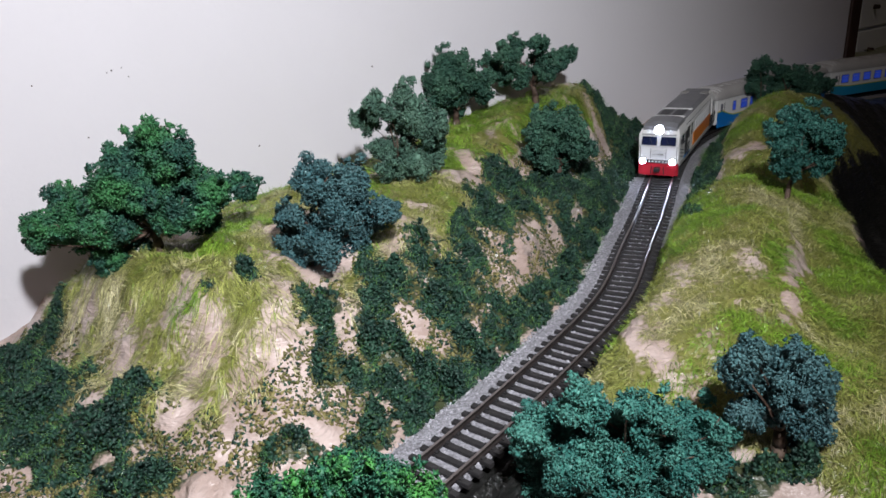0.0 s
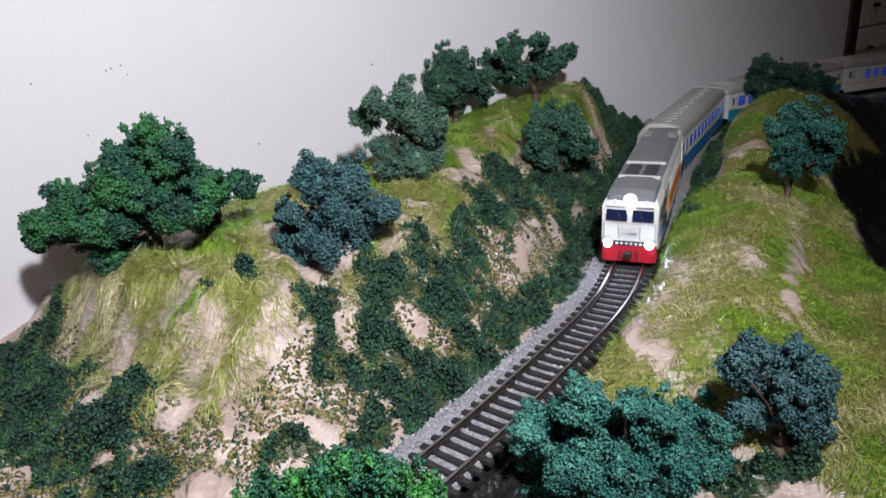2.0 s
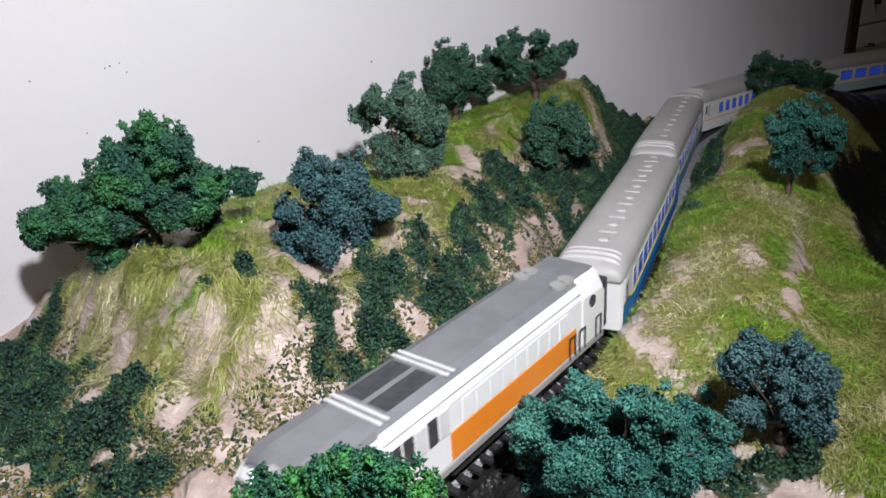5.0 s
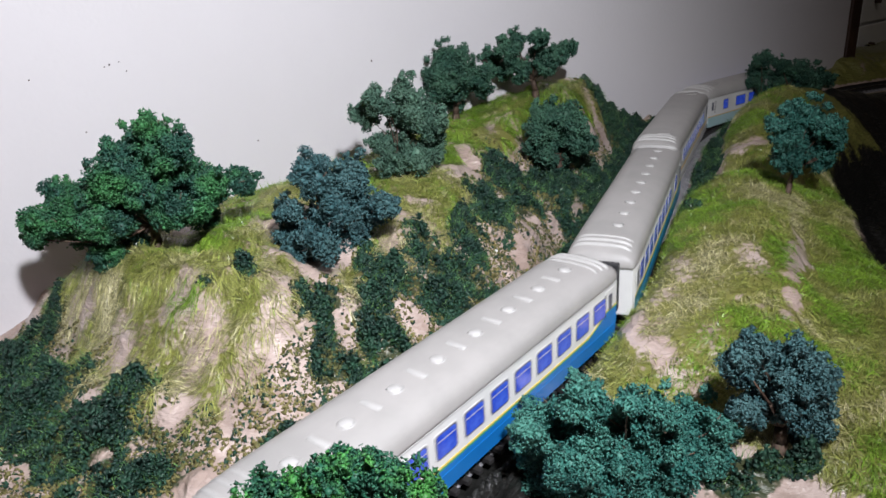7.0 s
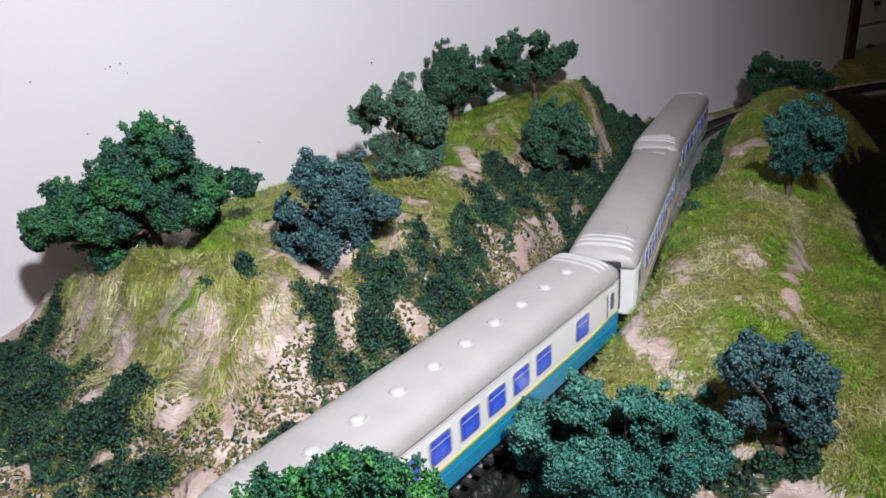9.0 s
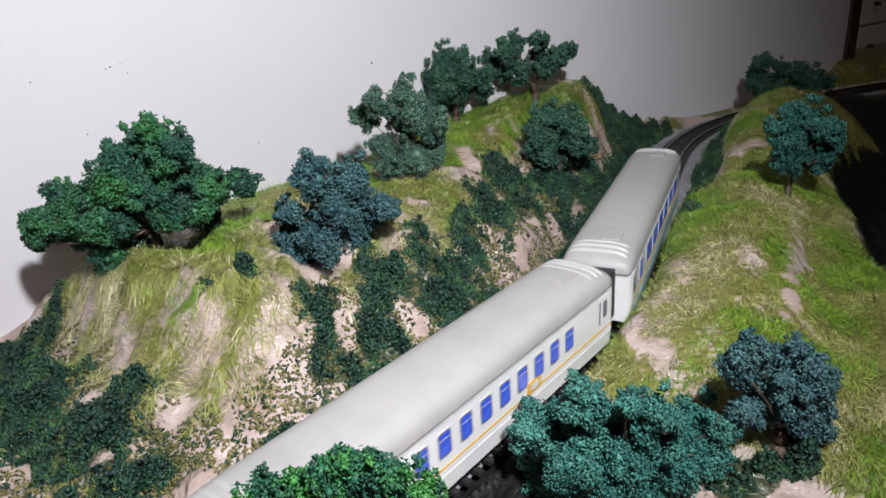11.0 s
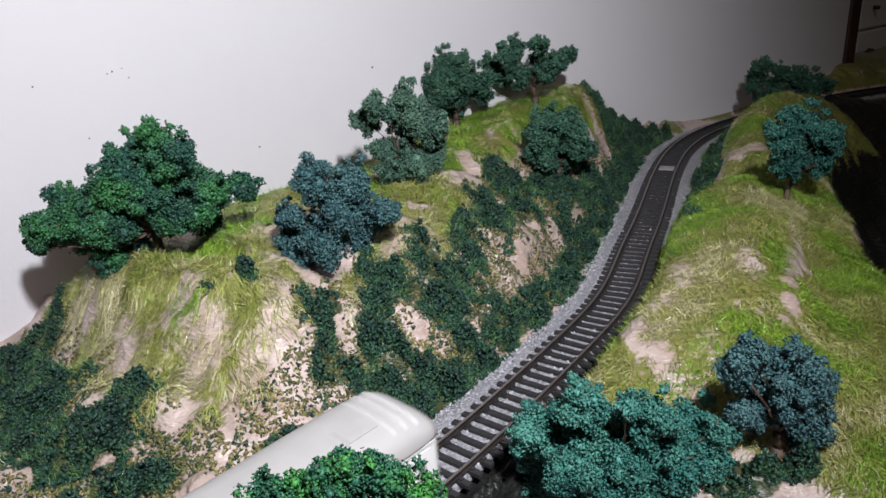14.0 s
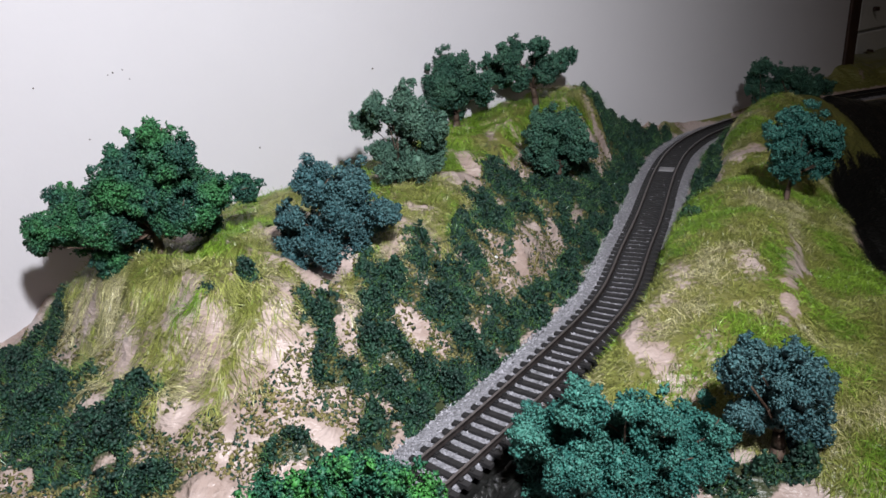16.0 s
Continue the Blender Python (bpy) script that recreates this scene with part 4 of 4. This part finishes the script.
def bogie(thing, x, axles, radius=.0052):
    b = box(bmesh.new(), -axles / 2 - .008, axles / 2 + .008, -.0125, -.0105, .003, .0065, .0005)
    box(b, -axles / 2 - .008, axles / 2 + .008, .0105, .0125, .003, .0065, .0005)
    box(b, -.004, .004, -.0125, .0125, .004, .009, .0005)
    for e in (-1, 1):
        for k in (-.5, .5):
            box(b, k * axles - .002, k * axles + .002, e * .0122 - .0012, e * .0122 + .0012, .002, .006, .0004)
    f = part("bogie", b, T_BLACK, thing, "black bogie frame")
    f.location = (x, 0, 0)
    me = None
    for k in (-.5, .5):
        w = bmesh.new()
        for e in (-1, 1):
            disc(w, (0, e * .0083, 0), 1, radius, .0022, 18)
            disc(w, (0, e * .0070, 0), 1, radius * 1.1, .0006, 18)
        disc(w, (0, 0, 0), 1, .0012, .017, 8)
        o = part("wheelset", w, T_STEEL, f)
        o.location = (k * axles, 0, radius)
        WHEELS.append((o, k * axles, radius))
    return f


def rounded_plate(w, z0, z1, y0, y1, r=.0013):
    """An upright plate with rounded corners, in the plane of a coach's side."""
    bm = bmesh.new()
    ring = []
    for cx, cz, a0 in ((w / 2 - r, z1 - r, 0), (-w / 2 + r, z1 - r, 90), (-w / 2 + r, z0 + r, 180), (w / 2 - r, z0 + r, 270)):
        for k in range(4):
            a = radians(a0 + 30 * k)
            ring.append((cx + r * math.cos(a), cz + r * math.sin(a)))
    a = [bm.verts.new((x, y0, z)) for x, z in ring]
    b = [bm.verts.new((x, y1, z)) for x, z in ring]
    for k in range(len(ring)):
        bm.faces.new((a[k], a[(k + 1) % len(ring)], b[(k + 1) % len(ring)], b[k]))
    bm.faces.new(a[::-1])
    bm.faces.new(b)
    bmesh.ops.recalc_face_normals(bm, faces=bm.faces)
    return bm


def side_window(thing, x, y, z0, z1, w):
    """A rounded window: pale surround, dark gasket and blue pane, with a transom bar."""
    e = 1 if y > 0 else -1
    r = min(.0013, w * .25)
    f = part("window_frame", rounded_plate(w + .0008, z0 - .0004, z1 + .0004, -.0002, .0002, r), T_VENT, thing)
    f.location = (x, y, 0)
    g = part("gasket", rounded_plate(w, z0, z1, -.0002, .0002, r), T_FRAME, f)
    g.location = (0, e * .00012, 0)
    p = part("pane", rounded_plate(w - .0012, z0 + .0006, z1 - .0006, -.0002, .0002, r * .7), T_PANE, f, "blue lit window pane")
    p.location = (0, e * .00024, 0)
    if w < .015:
        b = part("transom", box(bmesh.new(), -w / 2 + .0006, w / 2 - .0006, -.00012, .00012, z1 - .0030, z1 - .0027), T_RIB, f, "pale transom bar")
        b.location = (0, e * .00040, 0)
    return f


COACH_L, COACH_W, Z_FLOOR, Z_EAVE, Z_ROOF = .213, .0174, .0085, .0315, .0425


def band(thing, name, material, y, runs, label):
    """A painted band on one side: runs of (x, lower z, upper z), joined in sequence; raised by a coat of paint."""
    e = 1 if y > 0 else -1
    v, f = [], []
    for x, a, b in runs:
        v += [(x, y, a), (x, y, b), (x, y + e * .00022, a), (x, y + e * .00022, b)]
    for k in range(len(runs) - 1):
        i, j = 4 * k, 4 * k + 4
        f += [(i + 2, j + 2, j + 3, i + 3), (i, i + 2, i + 3, i + 1) if k == 0 else (i + 3, j + 3, j + 1, i + 1), (i, j, j + 2, i + 2)]
        if k == 0:
            f.append((i + 3, j + 3, j + 1, i + 1))
    part(name, mesh_from(name, v, f, material), None, thing, label)


def build_coach(label, windows, w_size, vents, skirt, line_a, line_b, swoosh):
    """A passenger coach, x ahead. windows: places along the side; swoosh: how high the skirt rises at the ends."""
    coach = tagged(new("passenger_coach"), label, "train coach", "coaches of the train")
    L = COACH_L / 2
    body = [(x, [(y * k, z) for y, z in ((-.0168, Z_FLOOR - .002), (-COACH_W, Z_FLOOR + .0015), (-COACH_W, Z_EAVE), (COACH_W, Z_EAVE), (COACH_W, Z_FLOOR + .0015), (.0168, Z_FLOOR - .002))])
            for x, k in ((-L, .94), (-L + .002, 1), (L - .002, 1), (L, .94))]
    part("body", loft(bmesh.new(), body), T_WHITE, coach, "glossy white coach sides")
    n = 14
    roof = []
    for x, k, dz in ((-L - .0006, .93, .0045), (-L + .002, .985, .0030), (-L + .008, 1.012, .0012), (-L + .02, 1.012, 0), (L - .02, 1.012, 0), (L - .008, 1.012, .0012), (L - .002, .985, .0030), (L + .0006, .93, .0045)):
        prof = rounded_profile(COACH_W * k, Z_EAVE, Z_EAVE + .0014, Z_ROOF - dz, n)[1:-1]
        prof[0], prof[-1] = (-COACH_W * k, Z_EAVE + .0002), (COACH_W * k, Z_EAVE + .0002)
        roof.append((x, prof))
    part("roof", loft(bmesh.new(), roof), T_ROOF, coach, "smooth pale grey arched roof", True)
    for e in (-1, 1):
        # rain ribs across the roof ends
        for d in (.006, .0105, .0155):
            b = bmesh.new()
            pr = rounded_profile(COACH_W * 1.0, Z_EAVE + .004, Z_EAVE + .0055, Z_ROOF + .0002 - (.0008 if d < .01 else 0), n)[2:-2]
            pr = [(y * .86, z) for y, z in pr]
            q = [(y * .93, z - .0018) for y, z in pr]
            va = [[b.verts.new((x, y, z)) for y, z in pp] for x, pp in ((-.0006, q), (-.0005, pr), (.0005, pr), (.0006, q))]
            for r0, r1 in zip(va[:-1], va[1:]):
                for k in range(len(r0) - 1):
                    b.faces.new((r0[k], r1[k], r1[k + 1], r0[k + 1]))
            bmesh.ops.recalc_face_normals(b, faces=b.faces)
            o = part("roof_rib", b, T_RIB, coach, "pale raised roof rib", True)
            o.location = (e * (L - d), 0, 0)
        # gangway and end door
        g = part("gangway", box(bmesh.new(), -.002, .002, -.0100, .0100, Z_FLOOR + .001, .0350, .0008), T_GAP, coach, "dark corridor connection between coaches")
        g.location = (e * (L + .0015), 0, 0)
        c = part("coupler", box(bmesh.new(), -.004, .004, -.0015, .0015, .005, .0075, .0004), T_BLACK, coach)
        c.location = (e * (L + .001), 0, 0)
    for vx, vy in vents:
        v = bmesh.new()
        if len(vents) > 9 and vents.index((vx, vy)) % 2:
            box(v, -.0012, .0012, -.0044, .0044, -.002, .0010, .0003)
        else:
            tube(v, (0, 0, -.002), (0, 0, .0005), .0038, .0035, 18)
            tube(v, (0, 0, .0004), (0, 0, .0011), .0031, .0022, 18)
        o = part("roof_vent", v, T_RIB, coach, "pale round roof ventilator", True)
        o.location = (vx, vy, Z_ROOF - .0006)
    for side in (1, -1):
        y = side * COACH_W
        for x in windows:
            w = w_size * (.5 if x > .072 and w_size > .010 and len(windows) != 9 else 1)
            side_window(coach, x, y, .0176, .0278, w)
        for e in (-1, 1):
            d = part("door", box(bmesh.new(), -.0042, .0042, -.0002, .0002, Z_FLOOR + .003, .0300, .0001), T_WHITE, coach, "white entrance door")
            d.location = (e * (L - .009), y, 0)
            s = part("seam", box(bmesh.new(), -.0003, .0003, -.00025, .00025, .0165, .0285), T_GAP, d)
            s.location = (-e * .0046, 0, 0)
            p = part("door_window", box(bmesh.new(), -.0016, .0016, -.0002, .0002, .0195, .0275, .0001), T_FRAME, d, "narrow dark door window")
            p.location = (0, side * .0003, 0)
        z = Z_FLOOR + .0036
        rise = swoosh
        xs = [(-L + .0022, rise), (-L + .012, rise), (-L + .022, rise * .35), (-L + .03, 0), (L - .03, 0), (L - .022, rise * .35), (L - .012, rise), (L - .0022, rise)]
        band(coach, "skirt_band", skirt, y, [(x, Z_FLOOR + .0015, z + .0006 + h) for x, h in xs], "coloured lower band of the livery")
        if line_a:
            band(coach, "livery_line", line_a, y, [(x, z + .0006 + h, z + .0014 + h) for x, h in xs], "thin curved livery line")
        if line_b:
            band(coach, "livery_line", line_b, y, [(x, z + .0014 + h, z + .0022 + h) for x, h in xs], "thin curved livery line")
        sk = part("skirt", loft(bmesh.new(), [(x, [(side * .0174, Z_FLOOR - .0056), (side * .0178, Z_FLOOR + .0016), (side * .0170, Z_FLOOR + .0016), (side * .0166, Z_FLOOR - .0056)]) for x in (-L + .003, L - .003)]), skirt, coach, "coloured lower skirt")
        g = part("gutter", box(bmesh.new(), -L + .003, L - .003, -.0003, .0003, Z_EAVE - .0004, Z_EAVE + .0004, .0001), T_VENT, coach)
        g.location = (0, y, 0)
    part("underframe", box(bmesh.new(), -L + .004, L - .004, -.0130, .0130, .0065, Z_FLOOR + .0005, .0004), T_BLACK, coach)
    for bx, bw in ((-.03, .012), (-.008, .009), (.012, .012), (.034, .008)):
        o = part("equipment_box", box(bmesh.new(), -bw / 2, bw / 2, -.0125, .0125, .0035, .0075, .0006), T_BLACK, coach)
        o.location = (bx, 0, 0)
    for e in (-1, 1):
        bogie(coach, e * (L - .033), .028)
    return coach


def spaced(a, b, n):
    return [a + (b - a) * k / (n - 1) for k in range(n)]


def build_loco():
    loco = tagged(new("locomotive"), "white diesel locomotive, grey roof, orange flash, red pilot, headlights on", "locomotive")
    L, W = .0835, .0155
    part("frame_sill", box(bmesh.new(), -L + .002, L - .004, -.0158, .0158, .0085, .0118, .0006), T_SILL, loco, "grey side sill")
    part("fuel_tank", box(bmesh.new(), -.026, .022, -.0135, .0135, .0025, .0088, .0012), T_BLACK, loco)
    # cab nose, leaning back above the windscreen
    def ring(k, z0, zs, zt, kt):
        return [(-W * k, z0), (-W * k, zs), (-W * kt, zt - .0014), (-W * kt * .8, zt), (W * kt * .8, zt), (W * kt, zt - .0014), (W * k, zs), (W * k, z0)]
    cab = [(L - .0300, ring(1, .0115, .0330, .0412, .80)), (L - .0060, ring(1, .0115, .0330, .0405, .80)), (L - .0032, ring(1, .0115, .0330, .0372, .92)), (L - .0008, ring(.985, .0115, .0325, .0335, .97)), (L, ring(.95, .0115, .0250, .0262, .94))]
    part("cab", loft(bmesh.new(), cab), T_WHITE, loco, "white driver's cab")
    part("cab_roof", loft(bmesh.new(), [(x, [(-W * k, z - .0030), (-W * k * .93, z - .0008), (-W * k * .5, z + .0006), (W * k * .5, z + .0006), (W * k * .93, z - .0008), (W * k, z - .0030)]) for x, k, z in ((L - .030, .86, .0415), (L - .0075, .86, .0415), (L - .0040, .86, .0398), (L - .0026, .82, .0388))]), T_HOOD, loco, "dark grey cab roof", False)
    for e in (-1, 1):
        g = part("windscreen", box(bmesh.new(), -.0003, .0003, -.0056, .0056, -.0037, .0037, .0002), T_GLASS, loco, "dark cab windscreen")
        g.matrix_basis = pose(L - .0003, e * .0071, .0290, 0, -13, 0)
        f = part("windscreen_frame", box(bmesh.new(), -.0003, .0001, -.0061, .0061, -.0042, .0042, .0002), T_SILL, g)
        f.location = (-.0001, 0, 0)
        wp = part("wiper", box(bmesh.new(), .0002, .0005, -.0002, .0002, -.0030, .0020), T_BLACK, g)
        wp.matrix_basis = pose(0, -e * .001, 0, 25, 0, 0)
        h = part("headlight", disc(bmesh.new(), (0, 0, 0), 1, .0023, .0007, 18), T_LIGHT, loco, "glowing round headlight")
        h.matrix_basis = pose(L + .0026, e * .0112, .0130, 0, 0, 90)
        hb = part("bezel", disc(bmesh.new(), (0, 0, 0), 1, .0026, .0030, 16), T_SILL, h)
        hb.location = (0, .0019, 0)
        m = part("marker_lamp", disc(bmesh.new(), (0, 0, 0), 1, .0011, .0016, 12), T_VENT, loco)
        m.matrix_basis = pose(L - .0020, e * .0085, .0358, 0, 0, 90)
        r = part("grab_rail", tube(bmesh.new(), (0, 0, 0), (0, 0, .0075), .0003, .0003, 6), T_SILL, loco)
        r.location = (L + .0004, e * .0058, .0150)
        part("side_step", box(bmesh.new(), L - .0045, L - .0005, e * .0128 - .0022, e * .0128 + .0022, .0015, .0085, .0005), T_RED, loco, "red corner step")
    tl = part("top_headlight", disc(bmesh.new(), (0, 0, 0), 1, .0034, .0007, 20), T_LIGHT, loco, "glowing upper headlight")
    tl.matrix_basis = pose(L + .0004, 0, .0372, 0, 0, 90)
    tb = part("bezel", disc(bmesh.new(), (0, 0, 0), 1, .0037, .0040, 20), T_SILL, tl)
    tb.location = (0, .0024, 0)
    part("headlight_box", box(bmesh.new(), L - .0042, L - .0030, -.0042, .0042, .0342, .0384, .0008), T_WHITE, loco, "white headlight housing")
    part("number_panel", box(bmesh.new(), L, L + .0004, -.0050, .0050, .0160, .0212, .0001), T_VENT, loco, "pale nose panel")
    part("nose_emblem", loft(bmesh.new(), [(L + .0003, [(-.0042, .0180), (.0042, .0172), (.0036, .0190)]), (L + .0007, [(-.0042, .0180), (.0042, .0172), (.0036, .0190)])]), T_SILL, loco, "grey wing-shaped emblem")
    for e in (-1, 1):
        # thin grey strips put on as the shading of the nose's corners
        cl = part("corner_shade", box(bmesh.new(), -.0002, .0003, -.0003, .0003, .0140, .0245), T_SILL, loco)
        cl.location = (L, e * .0138, 0)
        sh = part("sun_visor", box(bmesh.new(), -.0010, .0012, -.0058, .0058, -.0003, .0003, .0001), T_SILL, loco, "thin grey visor over the windscreen")
        sh.location = (L - .0010, e * .0071, .0334)
        mk = part("mirror", box(bmesh.new(), -.0006, .0006, -.0012, .0012, -.0016, .0016, .0003), T_BLACK, loco, "small black side mirror")
        mk.location = (L - .0030, e * .0172, .0285)
    part("waist_line", box(bmesh.new(), L, L + .0003, -.0135, .0135, .0238, .0242), T_VENT, loco)
    part("nose_bar", box(bmesh.new(), L, L + .0008, -.0085, .0085, .0112, .0138, .0003), T_BLACK, loco, "black slotted bar over the pilot")
    for k in range(6):
        t = part("slot", box(bmesh.new(), 0, .0003, -.0007, .0007, -.0006, .0006), T_VENT, loco)
        t.location = (L + .0007, -.0065 + k * .0026, .0125)
    part("pilot", loft(bmesh.new(), [(L - .0020, [(-.0150, .0110), (-.0135, .0020), (.0135, .0020), (.0150, .0110)]), (L + .0006, [(-.0148, .0110), (-.0130, .0016), (.0130, .0016), (.0148, .0110)])]), T_RED, loco, "red pilot plate")
    part("coupler", box(bmesh.new(), L, L + .0050, -.0022, .0022, .0050, .0082, .0005), T_STEEL, loco, "grey knuckle coupler")
    for e in (-1, 1):
        h = part("air_hose", tube(bmesh.new(), (L + .001, e * .0045, .0085), (L + .0022, e * .0050, .0030), .0004, .0004, 6), T_BLACK, loco)
    # long hood
    def hood(k, zt):
        return [(-.0146 * k, .0115), (-.0146 * k, .0330), (-.0128 * k, zt - .0012), (-.0080 * k, zt), (.0080 * k, zt), (.0128 * k, zt - .0012), (.0146 * k, .0330), (.0146 * k, .0115)]
    part("hood", loft(bmesh.new(), [(-L + .020, hood(1.02, .0402)), (L - .030, hood(1.02, .0402))]), T_WHITE, loco, "white engine hood sides")
    part("hood_roof", loft(bmesh.new(), [(x, [(-.0143, .0350), (-.0128, .0392), (-.0090, .0408), (.0090, .0408), (.0128, .0392), (.0143, .0350)]) for x in (-L + .0205, L - .0302)]), T_HOOD, loco, "grey hood roof")
    for x in (L - .033, L - .036, L - .064, L - .067):
        o = part("roof_bar", box(bmesh.new(), -.0007, .0007, -.0120, .0120, .0402, .0412, .0003), T_VENT, loco, "white bar across the roof")
        o.location = (x, 0, 0)
    for e in (-1, 1):
        o = part("radiator_panel", box(bmesh.new(), -.0115, .0115, -.0040, .0040, .0406, .0411, .0002), T_GRILLE, loco, "dark radiator panel")
        o.location = (L - .050, e * .0052, 0)
    for x in (-L + .022, -L + .028):
        for e in (-1, 1):
            o = part("roof_fan", disc(bmesh.new(), (0, 0, 0), 1, .0034, .0014, 16), T_SILL, loco, "round roof fan housing")
            o.matrix_basis = pose(x, e * .0085, .0408, 90, 0, 0)
    rear = [(-L, ring(.95, .0115, .0290, .0345, .8)), (-L + .003, ring(1, .0115, .0320, .0398, .82)), (-L + .020, ring(1, .0115, .0330, .0405, .80))]
    part("rear_cab", loft(bmesh.new(), rear), T_WHITE, loco, "white rear end")
    part("rear_roof", box(bmesh.new(), -L + .003, -L + .0203, -.0105, .0105, .0392, .0409, .0006), T_HOOD, loco)
    for side in (1, -1):
        y = side * .0150
        o = part("orange_flash", box(bmesh.new(), -.058, .024, -.0003, .0003, .0122, .0225, .0001), T_ORANGE, loco, "orange side flash")
        o.location = (0, y, 0)
        for k in range(5):
            o = part("hood_grille", box(bmesh.new(), -.0022, .0022, -.0003, .0003, .0232, .0325, .0001), T_GRILLE if k in (0, 1, 3) else T_VENT, loco, "side hood grille")
            o.location = (L - .0345 - k * .0056, y, 0)
        for k in range(9):
            o = part("hood_door", box(bmesh.new(), -.0030, .0030, -.0002, .0002, .0232, .0318, .0001), T_WHITE, loco)
            o.location = (.014 - k * .0078, y, 0)
        o = part("cab_window", box(bmesh.new(), -.0035, .0035, -.0002, .0002, .0245, .0315, .0002), T_GLASS, loco, "dark cab side window")
        o.location = (L - .013, side * (W + .0001), 0)
        for x, w in ((L - .0235, .0026), (L - .0285, .002)):
            o = part("cab_door", box(bmesh.new(), -w, w, -.0002, .0002, .0125, .0315, .0002), T_GRILLE, loco, "dark recessed cab door")
            o.location = (x, side * (W + .0001), 0)
        for k in range(3):
            o = part("cab_stripe", box(bmesh.new(), -.0075, .0075, -.0002, .0002, -.0004, .0004), T_HOOD, loco, "slanted grey cab stripe")
            o.matrix_basis = pose(L - .0105, side * (W + .0001), .0150 + k * .0026, 0, -14, 0)
        o = part("blue_line", box(bmesh.new(), -.0110, .0110, -.0003, .0003, .0118, .0130, .0001), T_BLUE, loco, "short blue line above the sill")
        o.location = (L - .030, side * (W + .0003), 0)
        o = part("rear_window", disc(bmesh.new(), (0, 0, 0), 1, .0027, .0006, 16), T_GLASS, loco, "oval dark rear window")
        o.location = (-L + .0125, side * (W + .0001), .0295)
        for x in (-L + .008, -L + .022, -L + .030, L - .033):
            h = bmesh.new()
            tube(h, (-.0022, 0, .0115), (-.0022, 0, .0210), .0003, .0003, 6)
            tube(h, (.0022, 0, .0115), (.0022, 0, .0210), .0003, .0003, 6)
            tube(h, (-.0024, 0, .0210), (.0024, 0, .0210), .0003, .0003, 6)
            o = part("handrail", h, T_BLACK, loco, "thin black handrail hoop")
            o.location = (x, side * .0163, 0)
    for e in (-1, 1):
        bogie(loco, e * .048, .032, .0056)
    loco.scale = (1.09, 1.09, 1.09)
    return loco


LOCO = build_loco()
COACHES = (
    build_coach("white passenger coach with green and yellow line over a blue skirt", [.0760] + spaced(.0590, -.0870, 10), .0118, [(x, .002) for x in spaced(-.082, .080, 15)], T_BLUE, T_GREEN, T_YELLOW, .006),
    build_coach("white passenger coach with green and yellow line over a teal skirt", spaced(.0838, -.0354, 8) + [-.0684], .0116, [(x, .003) for x in spaced(-.08, .075, 9)], T_TEAL, T_GREEN, T_YELLOW, .002),
    build_coach("white passenger coach with a thin orange line and closely set windows", spaced(.0710, -.0645, 12), .0070, [], T_WHITE, T_AMBER, None, .0),
    build_coach("white tail coach with an amber line over a pale teal skirt", [.0745] + spaced(.0474, -.0701, 6), .0176, [], T_PALE, T_AMBER, None, .0),
)


def add_emblem(coach, x):
    """The amber square device on a coach's lower side, and a flat hatch on the roof end."""
    for side in (1, -1):
        a = part("emblem", rounded_plate(.0100, .0125, .0180, -.0002, .0002, .0008), T_AMBER, coach, "amber square emblem")
        a.location = (x, side * (COACH_W + .0002), 0)
        b = part("emblem_field", rounded_plate(.0055, .0138, .0168, -.0002, .0002, .0005), T_VENT, a)
        b.location = (0, side * .0002, 0)
    for e in (-1, 1):
        h = part("roof_hatch", box(bmesh.new(), -.006, .006, -.0045, .0045, Z_ROOF - .0008, Z_ROOF + .0004, .0003), T_ROOF, coach, "flat raised roof hatch")
        h.location = (e * (COACH_L / 2 - .024), .004, 0)


add_emblem(COACHES[2], -.036)
add_emblem(COACHES[3], -.045)

# seconds and the nose's place along the line; the train gathers a little speed
NOSE = ((0, 2.100), (1, 2.004), (2, 1.908), (3.5, 1.763), (4, 1.711), (6.5, 1.4735), (7, 1.417), (8, 1.308), (8.5, 1.2475), (9, 1.192), (11.5, .912), (12.5, .789), (14.2, .589))
NOSE_CURVE = np.polyfit([a for a, _ in NOSE], [b for _, b in NOSE], 5)


def front_at(t):
    return float(np.polyval(NOSE_CURVE, t))


def train_rows(offset, half):
    rows = []
    for k in range(65):
        t = k * .25
        s = front_at(t) + offset
        a, b = on_line(s - half), on_line(s + half)
        c, d = (a + b) / 2, a - b
        rows.append((t, pose(c[0], c[1], RAIL_TOP, 0, 0, math.degrees(math.atan2(d[1], d[0])))))
    return rows


def motions():
    walk(LOCO, train_rows(.088, .052))
    for k, coach in enumerate(COACHES):
        walk(coach, train_rows(.180 + .221 * k + .1105, .0735))

    start = front_at(0)
    for wheel, x, radius in WHEELS:
        rows = []
        for k in range(241):
            s = k / 15
            rows.append((s, pose(x, 0, radius, 0, math.degrees((start - front_at(s)) / radius), 0)))
        walk(wheel, rows)


motions()
